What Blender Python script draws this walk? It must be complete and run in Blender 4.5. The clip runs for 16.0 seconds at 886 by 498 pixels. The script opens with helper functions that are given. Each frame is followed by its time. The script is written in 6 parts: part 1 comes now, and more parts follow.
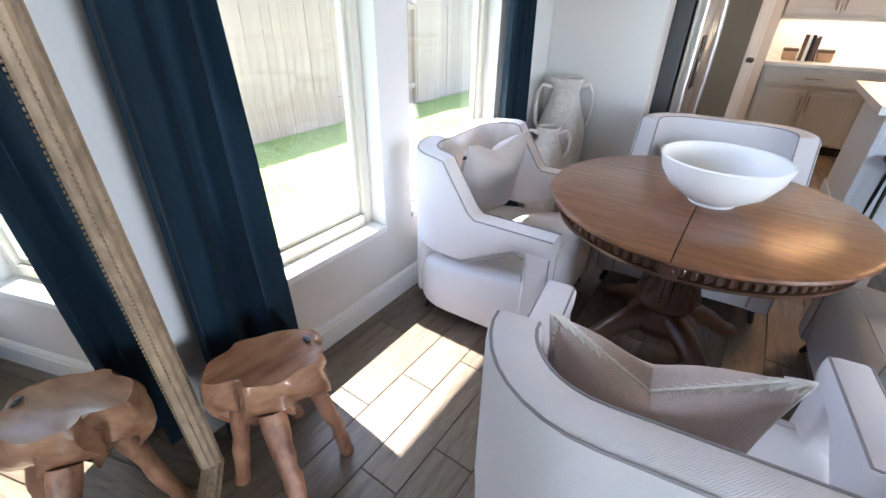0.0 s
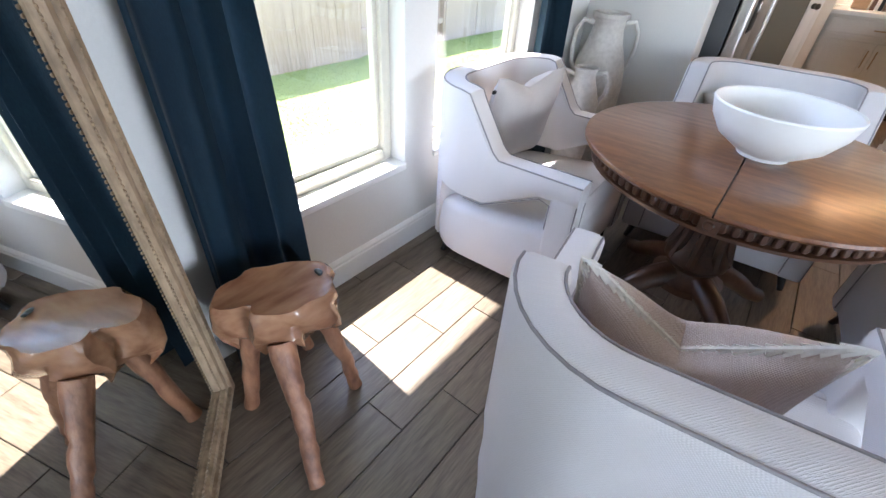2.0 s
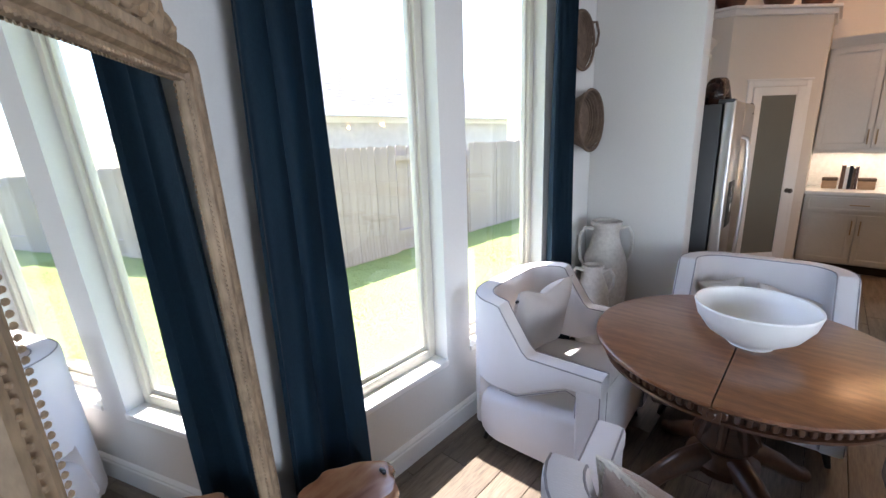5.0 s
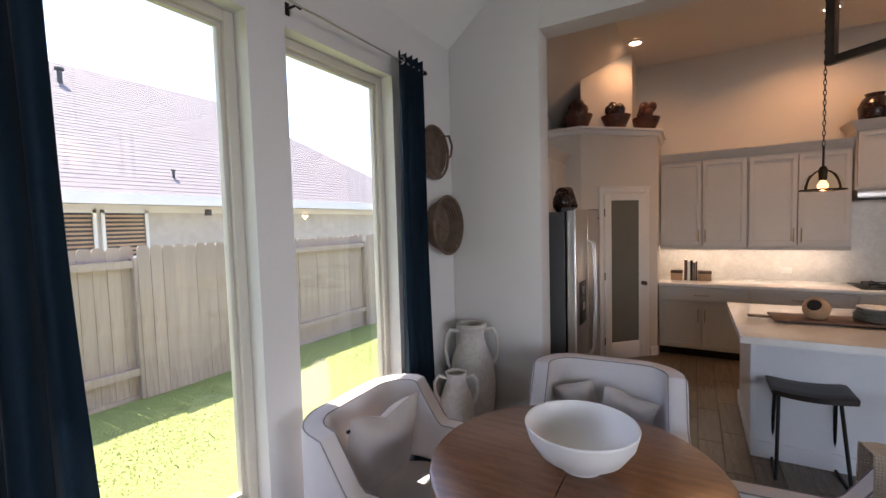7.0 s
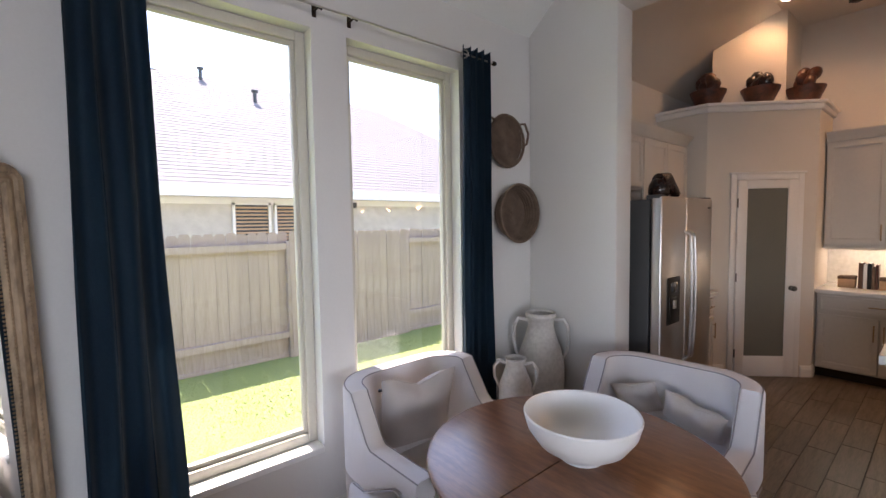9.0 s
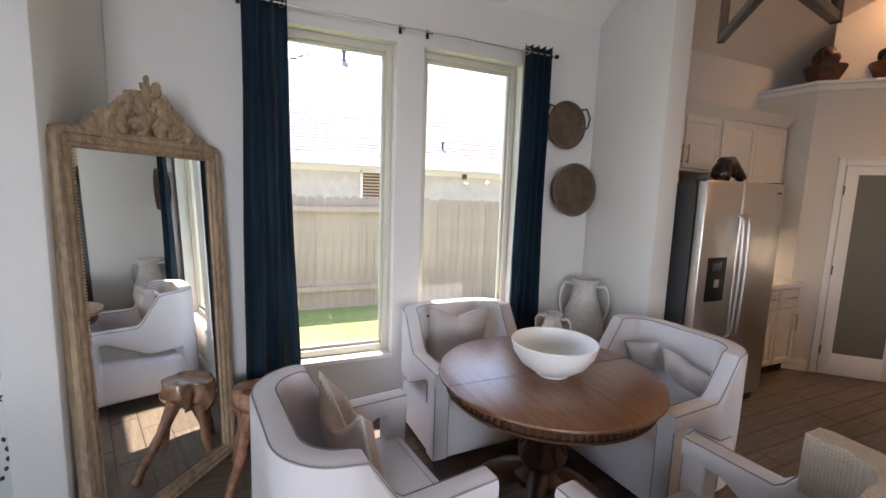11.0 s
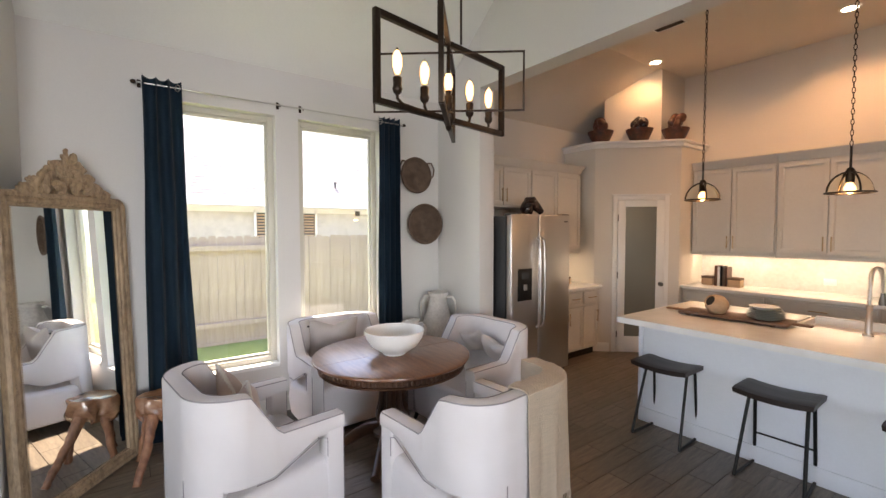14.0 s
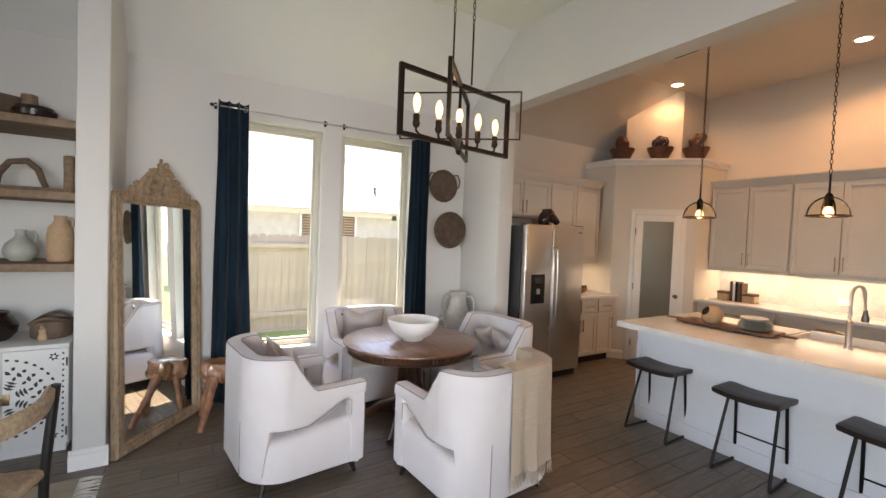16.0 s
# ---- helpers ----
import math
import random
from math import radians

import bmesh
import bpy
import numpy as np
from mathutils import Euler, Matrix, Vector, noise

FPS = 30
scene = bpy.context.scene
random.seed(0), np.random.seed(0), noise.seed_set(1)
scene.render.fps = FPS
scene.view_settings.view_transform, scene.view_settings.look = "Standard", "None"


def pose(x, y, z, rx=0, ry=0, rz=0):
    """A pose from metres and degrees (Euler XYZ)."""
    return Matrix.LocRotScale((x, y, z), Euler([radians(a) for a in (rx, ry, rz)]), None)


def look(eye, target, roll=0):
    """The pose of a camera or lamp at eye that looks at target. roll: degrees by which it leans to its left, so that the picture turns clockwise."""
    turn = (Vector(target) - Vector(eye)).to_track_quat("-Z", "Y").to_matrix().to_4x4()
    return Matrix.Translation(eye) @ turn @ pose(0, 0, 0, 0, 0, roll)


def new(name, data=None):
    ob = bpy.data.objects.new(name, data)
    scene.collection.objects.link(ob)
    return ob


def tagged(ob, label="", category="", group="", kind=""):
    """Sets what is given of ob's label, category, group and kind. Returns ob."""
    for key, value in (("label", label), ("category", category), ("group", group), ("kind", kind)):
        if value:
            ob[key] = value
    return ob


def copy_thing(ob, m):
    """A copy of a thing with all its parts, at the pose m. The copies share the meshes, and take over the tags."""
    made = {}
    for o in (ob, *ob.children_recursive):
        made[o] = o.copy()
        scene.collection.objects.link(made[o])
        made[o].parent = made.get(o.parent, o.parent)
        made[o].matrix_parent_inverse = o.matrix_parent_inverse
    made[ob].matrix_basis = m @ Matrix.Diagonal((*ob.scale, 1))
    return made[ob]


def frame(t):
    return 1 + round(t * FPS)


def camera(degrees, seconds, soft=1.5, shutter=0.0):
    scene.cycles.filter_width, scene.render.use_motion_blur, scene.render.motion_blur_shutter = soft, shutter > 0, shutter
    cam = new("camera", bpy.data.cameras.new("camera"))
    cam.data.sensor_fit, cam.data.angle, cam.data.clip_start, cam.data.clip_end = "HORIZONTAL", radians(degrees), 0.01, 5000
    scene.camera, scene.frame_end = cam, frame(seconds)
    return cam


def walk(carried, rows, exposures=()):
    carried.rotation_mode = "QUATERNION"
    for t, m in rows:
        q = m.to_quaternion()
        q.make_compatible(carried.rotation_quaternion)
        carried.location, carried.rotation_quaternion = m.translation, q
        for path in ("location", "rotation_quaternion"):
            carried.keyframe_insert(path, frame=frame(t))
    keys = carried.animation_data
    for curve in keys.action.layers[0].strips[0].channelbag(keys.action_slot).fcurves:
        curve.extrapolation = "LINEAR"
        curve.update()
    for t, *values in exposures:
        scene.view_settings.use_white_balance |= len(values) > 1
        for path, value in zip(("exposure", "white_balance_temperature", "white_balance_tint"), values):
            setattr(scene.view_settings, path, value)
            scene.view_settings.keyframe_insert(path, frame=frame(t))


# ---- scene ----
cam = camera(92.0, 16.0)
PATH = [
    (0, (0.375, 0.467, 1.411), (-0.608, 1.895, 0.416), 1.1),
    (0.5, (0.363, 0.49, 1.389), (-0.599, 1.892, 0.337), 1.6),
    (1, (0.355, 0.501, 1.393), (-0.615, 1.908, 0.353), 1.3),
    (1.5, (0.36, 0.493, 1.397), (-0.589, 1.898, 0.336), 1.4),
    (2, (0.337, 0.498, 1.338), (-0.621, 1.787, 0.146), 3.7),
    (2.5, (0.32, 0.532, 1.294), (-0.686, 1.612, -0.055), 0.6),
    (3, (0.316, 0.546, 1.285), (-0.707, 1.581, -0.088), 0.7),
    (3.5, (0.334, 0.549, 1.294), (-0.714, 1.529, -0.099), -0.2),
    (4, (0.377, 0.483, 1.376), (-0.781, 1.555, 0.147), -1.2),
    (4.5, (0.446, 0.332, 1.496), (-0.794, 1.661, 0.662), -1.8),
    (5, (0.491, 0.268, 1.631), (-0.801, 1.712, 1.137), -2.1),
    (5.2, (0.516, 0.279, 1.647), (-0.797, 1.748, 1.303), -1.9),
    (7.5, (0.76, 0.768, 1.744), (-0.22, 2.508, 1.638), -1.5),
    (8, (0.805, 0.887, 1.715), (-0.266, 2.574, 1.64), -2.0),
    (8.5, (1.019, 0.964, 1.684), (-0.334, 2.434, 1.587), -0.5),
    (9, (1.243, 0.91, 1.667), (-0.288, 2.192, 1.544), -0.9),
    (9.5, (1.446, 0.859, 1.646), (-0.261, 1.886, 1.468), -0.6),
    (9.7, (1.524, 0.881, 1.624), (-0.243, 1.809, 1.501), -0.7),
    (11.8, (2.337, 0.95, 1.676), (0.527, 1.742, 1.362), 3.0),
    (12, (2.396, 0.944, 1.649), (0.636, 1.853, 1.368), 2.8),
    (12.5, (2.559, 0.813, 1.63), (1.017, 2.044, 1.306), -0.4),
    (13, (2.707, 0.735, 1.68), (1.171, 2.0, 1.478), -0.5),
    (13.5, (2.927, 0.786, 1.679), (1.325, 1.972, 1.509), 0.6),
    (14, (3.075, 0.799, 1.664), (1.458, 1.973, 1.574), -0.1),
    (14.5, (3.171, 0.742, 1.653), (1.549, 1.906, 1.527), -0.6),
    (15, (3.303, 0.695, 1.647), (1.612, 1.753, 1.503), 0.1),
    (15.5, (3.431, 0.682, 1.65), (1.652, 1.591, 1.557), 0.6),
    (16, (3.586, 0.661, 1.652), (1.872, 1.689, 1.591), 2.2),
]
EXPOSURES = [(0, 3.3, 6200, 12), (2, 3.3, 6200, 12), (3, 3.5, 6150, 12), (4, 3.55, 6150, 12), (4.5, 3.25, 6150, 13), (5, 2.8, 6150, 14), (7.5, 2.1, 6800, 20), (8.5, 2.15, 6800, 20), (9.5, 2.5, 6600, 19), (12, 2.6, 7000, 17), (13, 2.75, 7200, 17), (16, 2.8, 7400, 16)]
walk(cam, [(t, look(eye, target, roll)) for t, eye, target, roll in PATH], EXPOSURES)

SKY, SUN = 0.15, 3.6
DOWN, PEND, STRIP, CHAND = 13.0, 0.8, 0.3, 0.3
FILL_S, FILL_E = 8.5, 5.0

# ---- world, sun, lamps ----
SUN_DIR = Vector((0.50, 0.0, -1.0)).normalized()
world = bpy.data.worlds.new("world")
scene.world = world
world.use_nodes = True
_wn = world.node_tree
_sky = _wn.nodes.new("ShaderNodeTexSky")
_sky.sky_type = "NISHITA"
_sky.sun_disc = False
_sky.sun_elevation = math.asin(-SUN_DIR.z)
_sky.sun_rotation = math.atan2(-SUN_DIR.x, -SUN_DIR.y)
_bg = _wn.nodes["Background"]
_wn.links.new(_sky.outputs[0], _bg.inputs[0])
_bg.inputs[1].default_value = SKY
sun_data = bpy.data.lights.new("sun", "SUN")
sun_data.energy = SUN
sun_data.angle = radians(0.6)
sun_data.color = (1.0, 0.95, 0.86)
sun = new("sun", sun_data)
sun.rotation_euler = SUN_DIR.to_track_quat("-Z", "Y").to_euler()


def lamp(name, kind, energy, colour, m, size=0.1, size_y=None, spot=None):
    d = bpy.data.lights.new(name, kind)
    d.energy, d.color = energy, colour
    if kind == "AREA":
        d.size = size
        if size_y:
            d.shape, d.size_y = "RECTANGLE", size_y
    elif kind in ("POINT", "SPOT"):
        d.shadow_soft_size = size
        if kind == "SPOT":
            d.spot_size, d.spot_blend = radians(spot or 110), 0.6
    ob = new(name, d)
    ob.matrix_world = m
    return ob


# ---- materials ----
def material(name, colour, rough=0.6, metal=0.0, vary=0.12, scale=6.0, grain=60.0, bump=0.15, depth=0.002,
             stretch=(1, 1, 1), colour2=None, per_piece=0.0, island=False, sheen=0.0, coat=0.0, spec=0.5, generated=False, weave=None):
    m = bpy.data.materials.new(name)
    m.use_nodes = True
    t = m.node_tree
    b = t.nodes["Principled BSDF"]
    co = t.nodes.new("ShaderNodeTexCoord")
    mp = t.nodes.new("ShaderNodeMapping")
    mp.inputs["Scale"].default_value = stretch
    t.links.new(co.outputs["Generated" if generated else "Object"], mp.inputs[0])
    n1, n2 = t.nodes.new("ShaderNodeTexNoise"), t.nodes.new("ShaderNodeTexNoise")
    n1.inputs["Scale"].default_value, n2.inputs["Scale"].default_value = scale, grain
    n1.inputs["Detail"].default_value, n2.inputs["Detail"].default_value = 4, 6
    t.links.new(mp.outputs[0], n1.inputs[0])
    t.links.new(mp.outputs[0], n2.inputs[0])
    ramp = t.nodes.new("ShaderNodeMix")
    ramp.data_type = "RGBA"
    c2 = colour2 or tuple(max(0, c * (1 - vary * 2)) for c in colour)
    ramp.inputs[6].default_value = (*colour, 1)
    ramp.inputs[7].default_value = (*c2, 1)
    add = t.nodes.new("ShaderNodeMath")
    add.operation = "MULTIPLY_ADD"
    add.inputs[1].default_value = 0.5
    half = t.nodes.new("ShaderNodeMath")
    half.operation = "MULTIPLY"
    half.inputs[1].default_value = 0.5
    t.links.new(n2.outputs[0], half.inputs[0])
    t.links.new(n1.outputs[0], add.inputs[0])
    t.links.new(half.outputs[0], add.inputs[2])
    rng = t.nodes.new("ShaderNodeMapRange")
    rng.inputs[1].default_value, rng.inputs[2].default_value = 0.36, 0.64
    t.links.new(add.outputs[0], rng.inputs[0])
    t.links.new(rng.outputs[0], ramp.inputs[0])
    last = ramp.outputs[2]
    if per_piece:
        oi = t.nodes.new("ShaderNodeNewGeometry" if island else "ShaderNodeObjectInfo")
        hsv = t.nodes.new("ShaderNodeHueSaturation")
        r2 = t.nodes.new("ShaderNodeMapRange")
        r2.inputs[3].default_value, r2.inputs[4].default_value = 1 - per_piece, 1 + per_piece
        t.links.new(oi.outputs["Random Per Island" if island else "Random"], r2.inputs[0])
        t.links.new(r2.outputs[0], hsv.inputs["Value"])
        t.links.new(last, hsv.inputs["Color"])
        last = hsv.outputs[0]
    t.links.new(last, b.inputs["Base Color"])
    rr = t.nodes.new("ShaderNodeMapRange")
    rr.inputs[3].default_value, rr.inputs[4].default_value = max(0.02, rough - 0.08), min(1, rough + 0.08)
    t.links.new(n1.outputs[0], rr.inputs[0])
    t.links.new(rr.outputs[0], b.inputs["Roughness"])
    b.inputs["Metallic"].default_value = metal
    b.inputs["Specular IOR Level"].default_value = spec
    if sheen:
        b.inputs["Sheen Weight"].default_value = sheen
        b.inputs["Sheen Roughness"].default_value = 0.4
    if coat:
        b.inputs["Coat Weight"].default_value = coat
        b.inputs["Coat Roughness"].default_value = 0.12
    if bump:
        bp = t.nodes.new("ShaderNodeBump")
        bp.inputs["Strength"].default_value, bp.inputs["Distance"].default_value = bump, depth
        height = n2.outputs[0]
        if weave:
            # two crossed thread directions: (scale, turn about x, depth of colour)
            size, turn, tone = weave
            threads = []
            for k in (0, 1):
                rot = t.nodes.new("ShaderNodeMapping")
                rot.inputs["Rotation"].default_value = (radians(turn + 90 * k), radians(35), radians(20))
                t.links.new(co.outputs["Object"], rot.inputs[0])
                wv = t.nodes.new("ShaderNodeTexWave")
                wv.bands_direction = "Z"
                wv.inputs["Scale"].default_value = size * (1 + 0.15 * k)
                wv.inputs["Distortion"].default_value = 1.6
                wv.inputs["Detail"].default_value = 2
                wv.inputs["Detail Scale"].default_value = 3
                t.links.new(rot.outputs[0], wv.inputs[0])
                threads.append(wv.outputs["Fac"])
            mul = t.nodes.new("ShaderNodeMath")
            mul.operation = "MULTIPLY_ADD"
            t.links.new(threads[0], mul.inputs[0])
            t.links.new(threads[1], mul.inputs[1])
            t.links.new(n2.outputs[0], mul.inputs[2])
            height = mul.outputs[0]
            val = t.nodes.new("ShaderNodeMapRange")
            val.inputs[1].default_value, val.inputs[2].default_value = 0.3, 1.3
            val.inputs[3].default_value, val.inputs[4].default_value = 1 - tone, 1 + tone * 0.5
            t.links.new(height, val.inputs[0])
            shade = t.nodes.new("ShaderNodeHueSaturation")
            t.links.new(val.outputs[0], shade.inputs["Value"])
            t.links.new(last, shade.inputs["Color"])
            t.links.new(shade.outputs[0], b.inputs["Base Color"])
        t.links.new(height, bp.inputs["Height"])
        t.links.new(bp.outputs[0], b.inputs["Normal"])
    return m


def glowing(name, colour, strength):
    m = bpy.data.materials.new(name)
    m.use_nodes = True
    b = m.node_tree.nodes["Principled BSDF"]
    b.inputs["Base Color"].default_value = (*colour, 1)
    b.inputs["Emission Color"].default_value = (*colour, 1)
    b.inputs["Emission Strength"].default_value = strength
    return m


def glass(name, colour=(1, 1, 1), rough=0.0, ior=1.45):
    m = bpy.data.materials.new(name)
    m.use_nodes = True
    b = m.node_tree.nodes["Principled BSDF"]
    b.inputs["Base Color"].default_value = (*colour, 1)
    b.inputs["Transmission Weight"].default_value = 1
    b.inputs["Roughness"].default_value = rough
    b.inputs["IOR"].default_value = ior
    return m


def pane_glass(name):
    m = bpy.data.materials.new(name)
    m.use_nodes = True
    t = m.node_tree
    out = t.nodes["Material Output"]
    tr, gl, mix = t.nodes.new("ShaderNodeBsdfTransparent"), t.nodes.new("ShaderNodeBsdfGlossy"), t.nodes.new("ShaderNodeMixShader")
    gl.inputs["Roughness"].default_value = 0.02
    lw = t.nodes.new("ShaderNodeLayerWeight")
    lw.inputs[0].default_value = 0.12
    soft = t.nodes.new("ShaderNodeMath")
    soft.operation = "MULTIPLY_ADD"
    soft.inputs[1].default_value, soft.inputs[2].default_value = 0.45, 0.03
    t.links.new(lw.outputs["Facing"], soft.inputs[0])
    t.links.new(soft.outputs[0], mix.inputs[0])
    t.links.new(tr.outputs[0], mix.inputs[1])
    t.links.new(gl.outputs[0], mix.inputs[2])
    t.links.new(mix.outputs[0], out.inputs[0])
    return m


M_WALL = material("wall_paint", (0.66, 0.645, 0.625), 0.75, vary=0.02, scale=2, grain=90, bump=0.25, depth=0.002)
M_CEIL = material("ceiling_paint", (0.79, 0.80, 0.76), 0.85, vary=0.02, scale=2, grain=70, bump=0.3, depth=0.003)
# wall paint for the kitchen, with the lamps' warm tint put into its colour
M_KWALL = material("kitchen_paint_warm_lit", (0.68, 0.63, 0.565), 0.75, vary=0.02, scale=2, grain=90, bump=0.25, depth=0.002)
M_TRIM = material("white_trim_paint", (0.8, 0.79, 0.77), 0.4, vary=0.015, scale=3, grain=40, bump=0.04)
M_GROUT = material("dark_grout", (0.05, 0.043, 0.038), 0.9, scale=20, grain=200)
M_TILE = material("wood_look_tile", (0.185, 0.145, 0.110), 0.34, scale=5, grain=26, stretch=(7, 0.55, 1), colour2=(0.085, 0.064, 0.048),
                  bump=0.12, depth=0.001, per_piece=0.16)
M_TILE_FAR = material("wood_look_tile_beyond", (0.185, 0.145, 0.110), 0.34, scale=5, grain=26, stretch=(7, 0.55, 1), colour2=(0.085, 0.064, 0.048),
                      bump=0.12, depth=0.001, per_piece=0.16, island=True)
M_FRAME = material("window_vinyl_beige", (0.58, 0.55, 0.475), 0.45, vary=0.03, bump=0.03)
M_GLASS = pane_glass("window_glass")
M_CURTAIN = material("navy_teal_velvet", (0.010, 0.040, 0.070), 0.75, scale=8, grain=300, colour2=(0.005, 0.024, 0.046), bump=0.2, sheen=0.15, stretch=(1, 1, 0.25))
M_CHAIR = material("ivory_linen", (0.685, 0.645, 0.645), 0.9, vary=0.035, scale=5, grain=260, bump=0.4, depth=0.002, sheen=0.15, weave=(95, 40, 0.045))
# chair fabric piping; the shadow along its seams is put into the colour
M_PIPING = material("piping_seam_shade", (0.30, 0.275, 0.285), 0.85, bump=0.1)
M_BLACKLEG = material("black_wood_and_hollow_shade", (0.012, 0.011, 0.010), 0.35, bump=0.05)
M_TABLE = material("walnut_top", (0.235, 0.095, 0.036), 0.32, scale=4, grain=30, stretch=(1, 9, 1), colour2=(0.12, 0.042, 0.016), bump=0.06, depth=0.0006, coat=0.6)
M_TABLE.node_tree.nodes["Principled BSDF"].inputs["Coat Roughness"].default_value = 0.25
M_TABLE_D = material("walnut_carved", (0.095, 0.042, 0.020), 0.35, scale=9, grain=50, colour2=(0.05, 0.02, 0.01), bump=0.1, coat=0.2)
M_BOWL = material("white_stoneware", (0.83, 0.815, 0.79), 0.35, vary=0.01, bump=0.03)
M_CAB = material("cream_cabinet_paint", (0.60, 0.56, 0.51), 0.42, vary=0.03, scale=3, grain=40, bump=0.04)
M_QUARTZ = material("white_quartz", (0.80, 0.79, 0.77), 0.18, vary=0.04, scale=1.6, grain=9, colour2=(0.70, 0.69, 0.67), bump=0.0)
M_ISLAND = material("pale_blue_white_paint", (0.70, 0.72, 0.76), 0.55, vary=0.02, bump=0.06)
M_STEEL = material("brushed_stainless", (0.56, 0.54, 0.52), 0.30, metal=1.0, vary=0.02, scale=1.2, grain=160, stretch=(1, 1, 0.02), bump=0.03, depth=0.0002)
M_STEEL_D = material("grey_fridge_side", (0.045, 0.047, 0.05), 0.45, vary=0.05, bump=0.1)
M_BLACK = material("black_metal", (0.014, 0.013, 0.012), 0.42, metal=0.6, vary=0.1, bump=0.05)
M_BRONZE = material("oil_rubbed_bronze", (0.035, 0.022, 0.014), 0.4, metal=0.7, vary=0.2, bump=0.06)
M_GRASS_G = material("lawn_soil", (0.21, 0.26, 0.08), 0.95, scale=1.5, grain=40, colour2=(0.26, 0.31, 0.105), bump=0.8, depth=0.03)
M_GRASS = material("grass_blades", (0.23, 0.28, 0.085), 0.8, scale=1.0, grain=6, colour2=(0.29, 0.34, 0.115), bump=0)
M_FENCE = material("weathered_cedar", (0.42, 0.345, 0.305), 0.9, scale=4, grain=30, stretch=(1, 6, 0.6), colour2=(0.31, 0.245, 0.21), bump=0.3, per_piece=0.08)
M_SIDING = material("neighbour_brick_paint", (0.60, 0.565, 0.51), 0.9, scale=6, grain=40, bump=0.3)
M_SHINGLE = material("shingle", (0.235, 0.215, 0.215), 0.95, scale=9, grain=60, colour2=(0.195, 0.178, 0.178), bump=0.4, depth=0.004, per_piece=0.05, island=True)
M_DARKWIN = material("dark_window_glass", (0.05, 0.055, 0.06), 0.1, bump=0)


# ---- mesh helpers ----
def mesh_of(bm, name, mat, smooth=False):
    me = bpy.data.meshes.new(name)
    bm.normal_update()
    bm.to_mesh(me)
    bm.free()
    for m in (mat if isinstance(mat, (list, tuple)) else [mat]):
        me.materials.append(m)
    if smooth:
        me.polygons.foreach_set("use_smooth", [True] * len(me.polygons))
        me.set_sharp_from_angle(angle=radians(38))
    return me


def part(name, bm, mat, parent=None, label="", smooth=True):
    ob = new(name, mesh_of(bm, name, mat, smooth))
    ob.parent = parent
    if label:
        tagged(ob, label)
    return ob


def thing(name, label, category, m=None, group="", kind=""):
    ob = new(name)
    ob.empty_display_size = 0.1
    if m is not None:
        ob.matrix_world = m
    return tagged(ob, label, category, group, kind)


def solid(name, bm, mat, label, category, m=None, group="", kind="", smooth=True):
    ob = new(name, mesh_of(bm, name, mat, smooth))
    if m is not None:
        ob.matrix_world = m
    return tagged(ob, label, category, group, kind)


def box(x0, y0, z0, x1, y1, z1, bevel=0.0, seg=2, bm=None):
    own = bmesh.new()
    bmesh.ops.create_cube(own, size=1)
    for v in own.verts:
        v.co = Vector(((x0 + x1) / 2 + v.co.x * (x1 - x0), (y0 + y1) / 2 + v.co.y * (y1 - y0), (z0 + z1) / 2 + v.co.z * (z1 - z0)))
    if bevel:
        bmesh.ops.bevel(own, geom=own.edges[:], offset=bevel, segments=seg, profile=0.5, affect="EDGES")
    return own if bm is None else joined(bm, own)


def joined(bm, own, m=None):
    if m is not None:
        bmesh.ops.transform(own, matrix=m, verts=own.verts)
    me = bpy.data.meshes.new("tmp")
    own.to_mesh(me)
    own.free()
    bm.from_mesh(me)
    bpy.data.meshes.remove(me)
    return bm


def lathe(profile, n=32, close=True):
    """A turned body from (radius, height) pairs, bottom to top."""
    bm = bmesh.new()
    rings = []
    for r, z in profile:
        if r < 1e-5:
            rings.append([bm.verts.new((0, 0, z))])
        else:
            rings.append([bm.verts.new((r * math.cos(2 * math.pi * i / n), r * math.sin(2 * math.pi * i / n), z)) for i in range(n)])
    for a, b in zip(rings, rings[1:]):
        for i in range(n):
            j = (i + 1) % n
            if len(a) == 1 and len(b) == 1:
                continue
            if len(a) == 1:
                bm.faces.new((a[0], b[j], b[i]))
            elif len(b) == 1:
                bm.faces.new((a[i], a[j], b[0]))
            else:
                bm.faces.new((a[i], a[j], b[j], b[i]))
    if close:
        for ring, flip in ((rings[0], True), (rings[-1], False)):
            if len(ring) > 1:
                bm.faces.new(ring[::-1] if flip else ring)
    return bm


def tube(points, r, n=8, closed=False, taper=None):
    """A round bar along points; taper: a radius for each point."""
    bm = bmesh.new()
    pts = [Vector(p) for p in points]
    rings = []
    up = Vector((0, 0, 1))
    side = None
    for i, p in enumerate(pts):
        a = pts[i - 1] if (i or closed) else p
        b = pts[(i + 1) % len(pts)] if (i < len(pts) - 1 or closed) else p
        d = (b - a).normalized()
        if side is None:
            side = d.cross(up) if abs(d.z) < 0.95 else d.cross(Vector((1, 0, 0)))
        side = (side - d * side.dot(d)).normalized()
        w = d.cross(side)
        rad = taper[i] if taper else r
        rings.append([bm.verts.new(p + rad * (math.cos(2 * math.pi * k / n) * side + math.sin(2 * math.pi * k / n) * w)) for k in range(n)])
    pairs = list(zip(rings, rings[1:])) + ([(rings[-1], rings[0])] if closed else [])
    for a, b in pairs:
        for k in range(n):
            bm.faces.new((a[k], a[(k + 1) % n], b[(k + 1) % n], b[k]))
    if not closed:
        bm.faces.new(rings[0][::-1])
        bm.faces.new(rings[-1])
    return bm


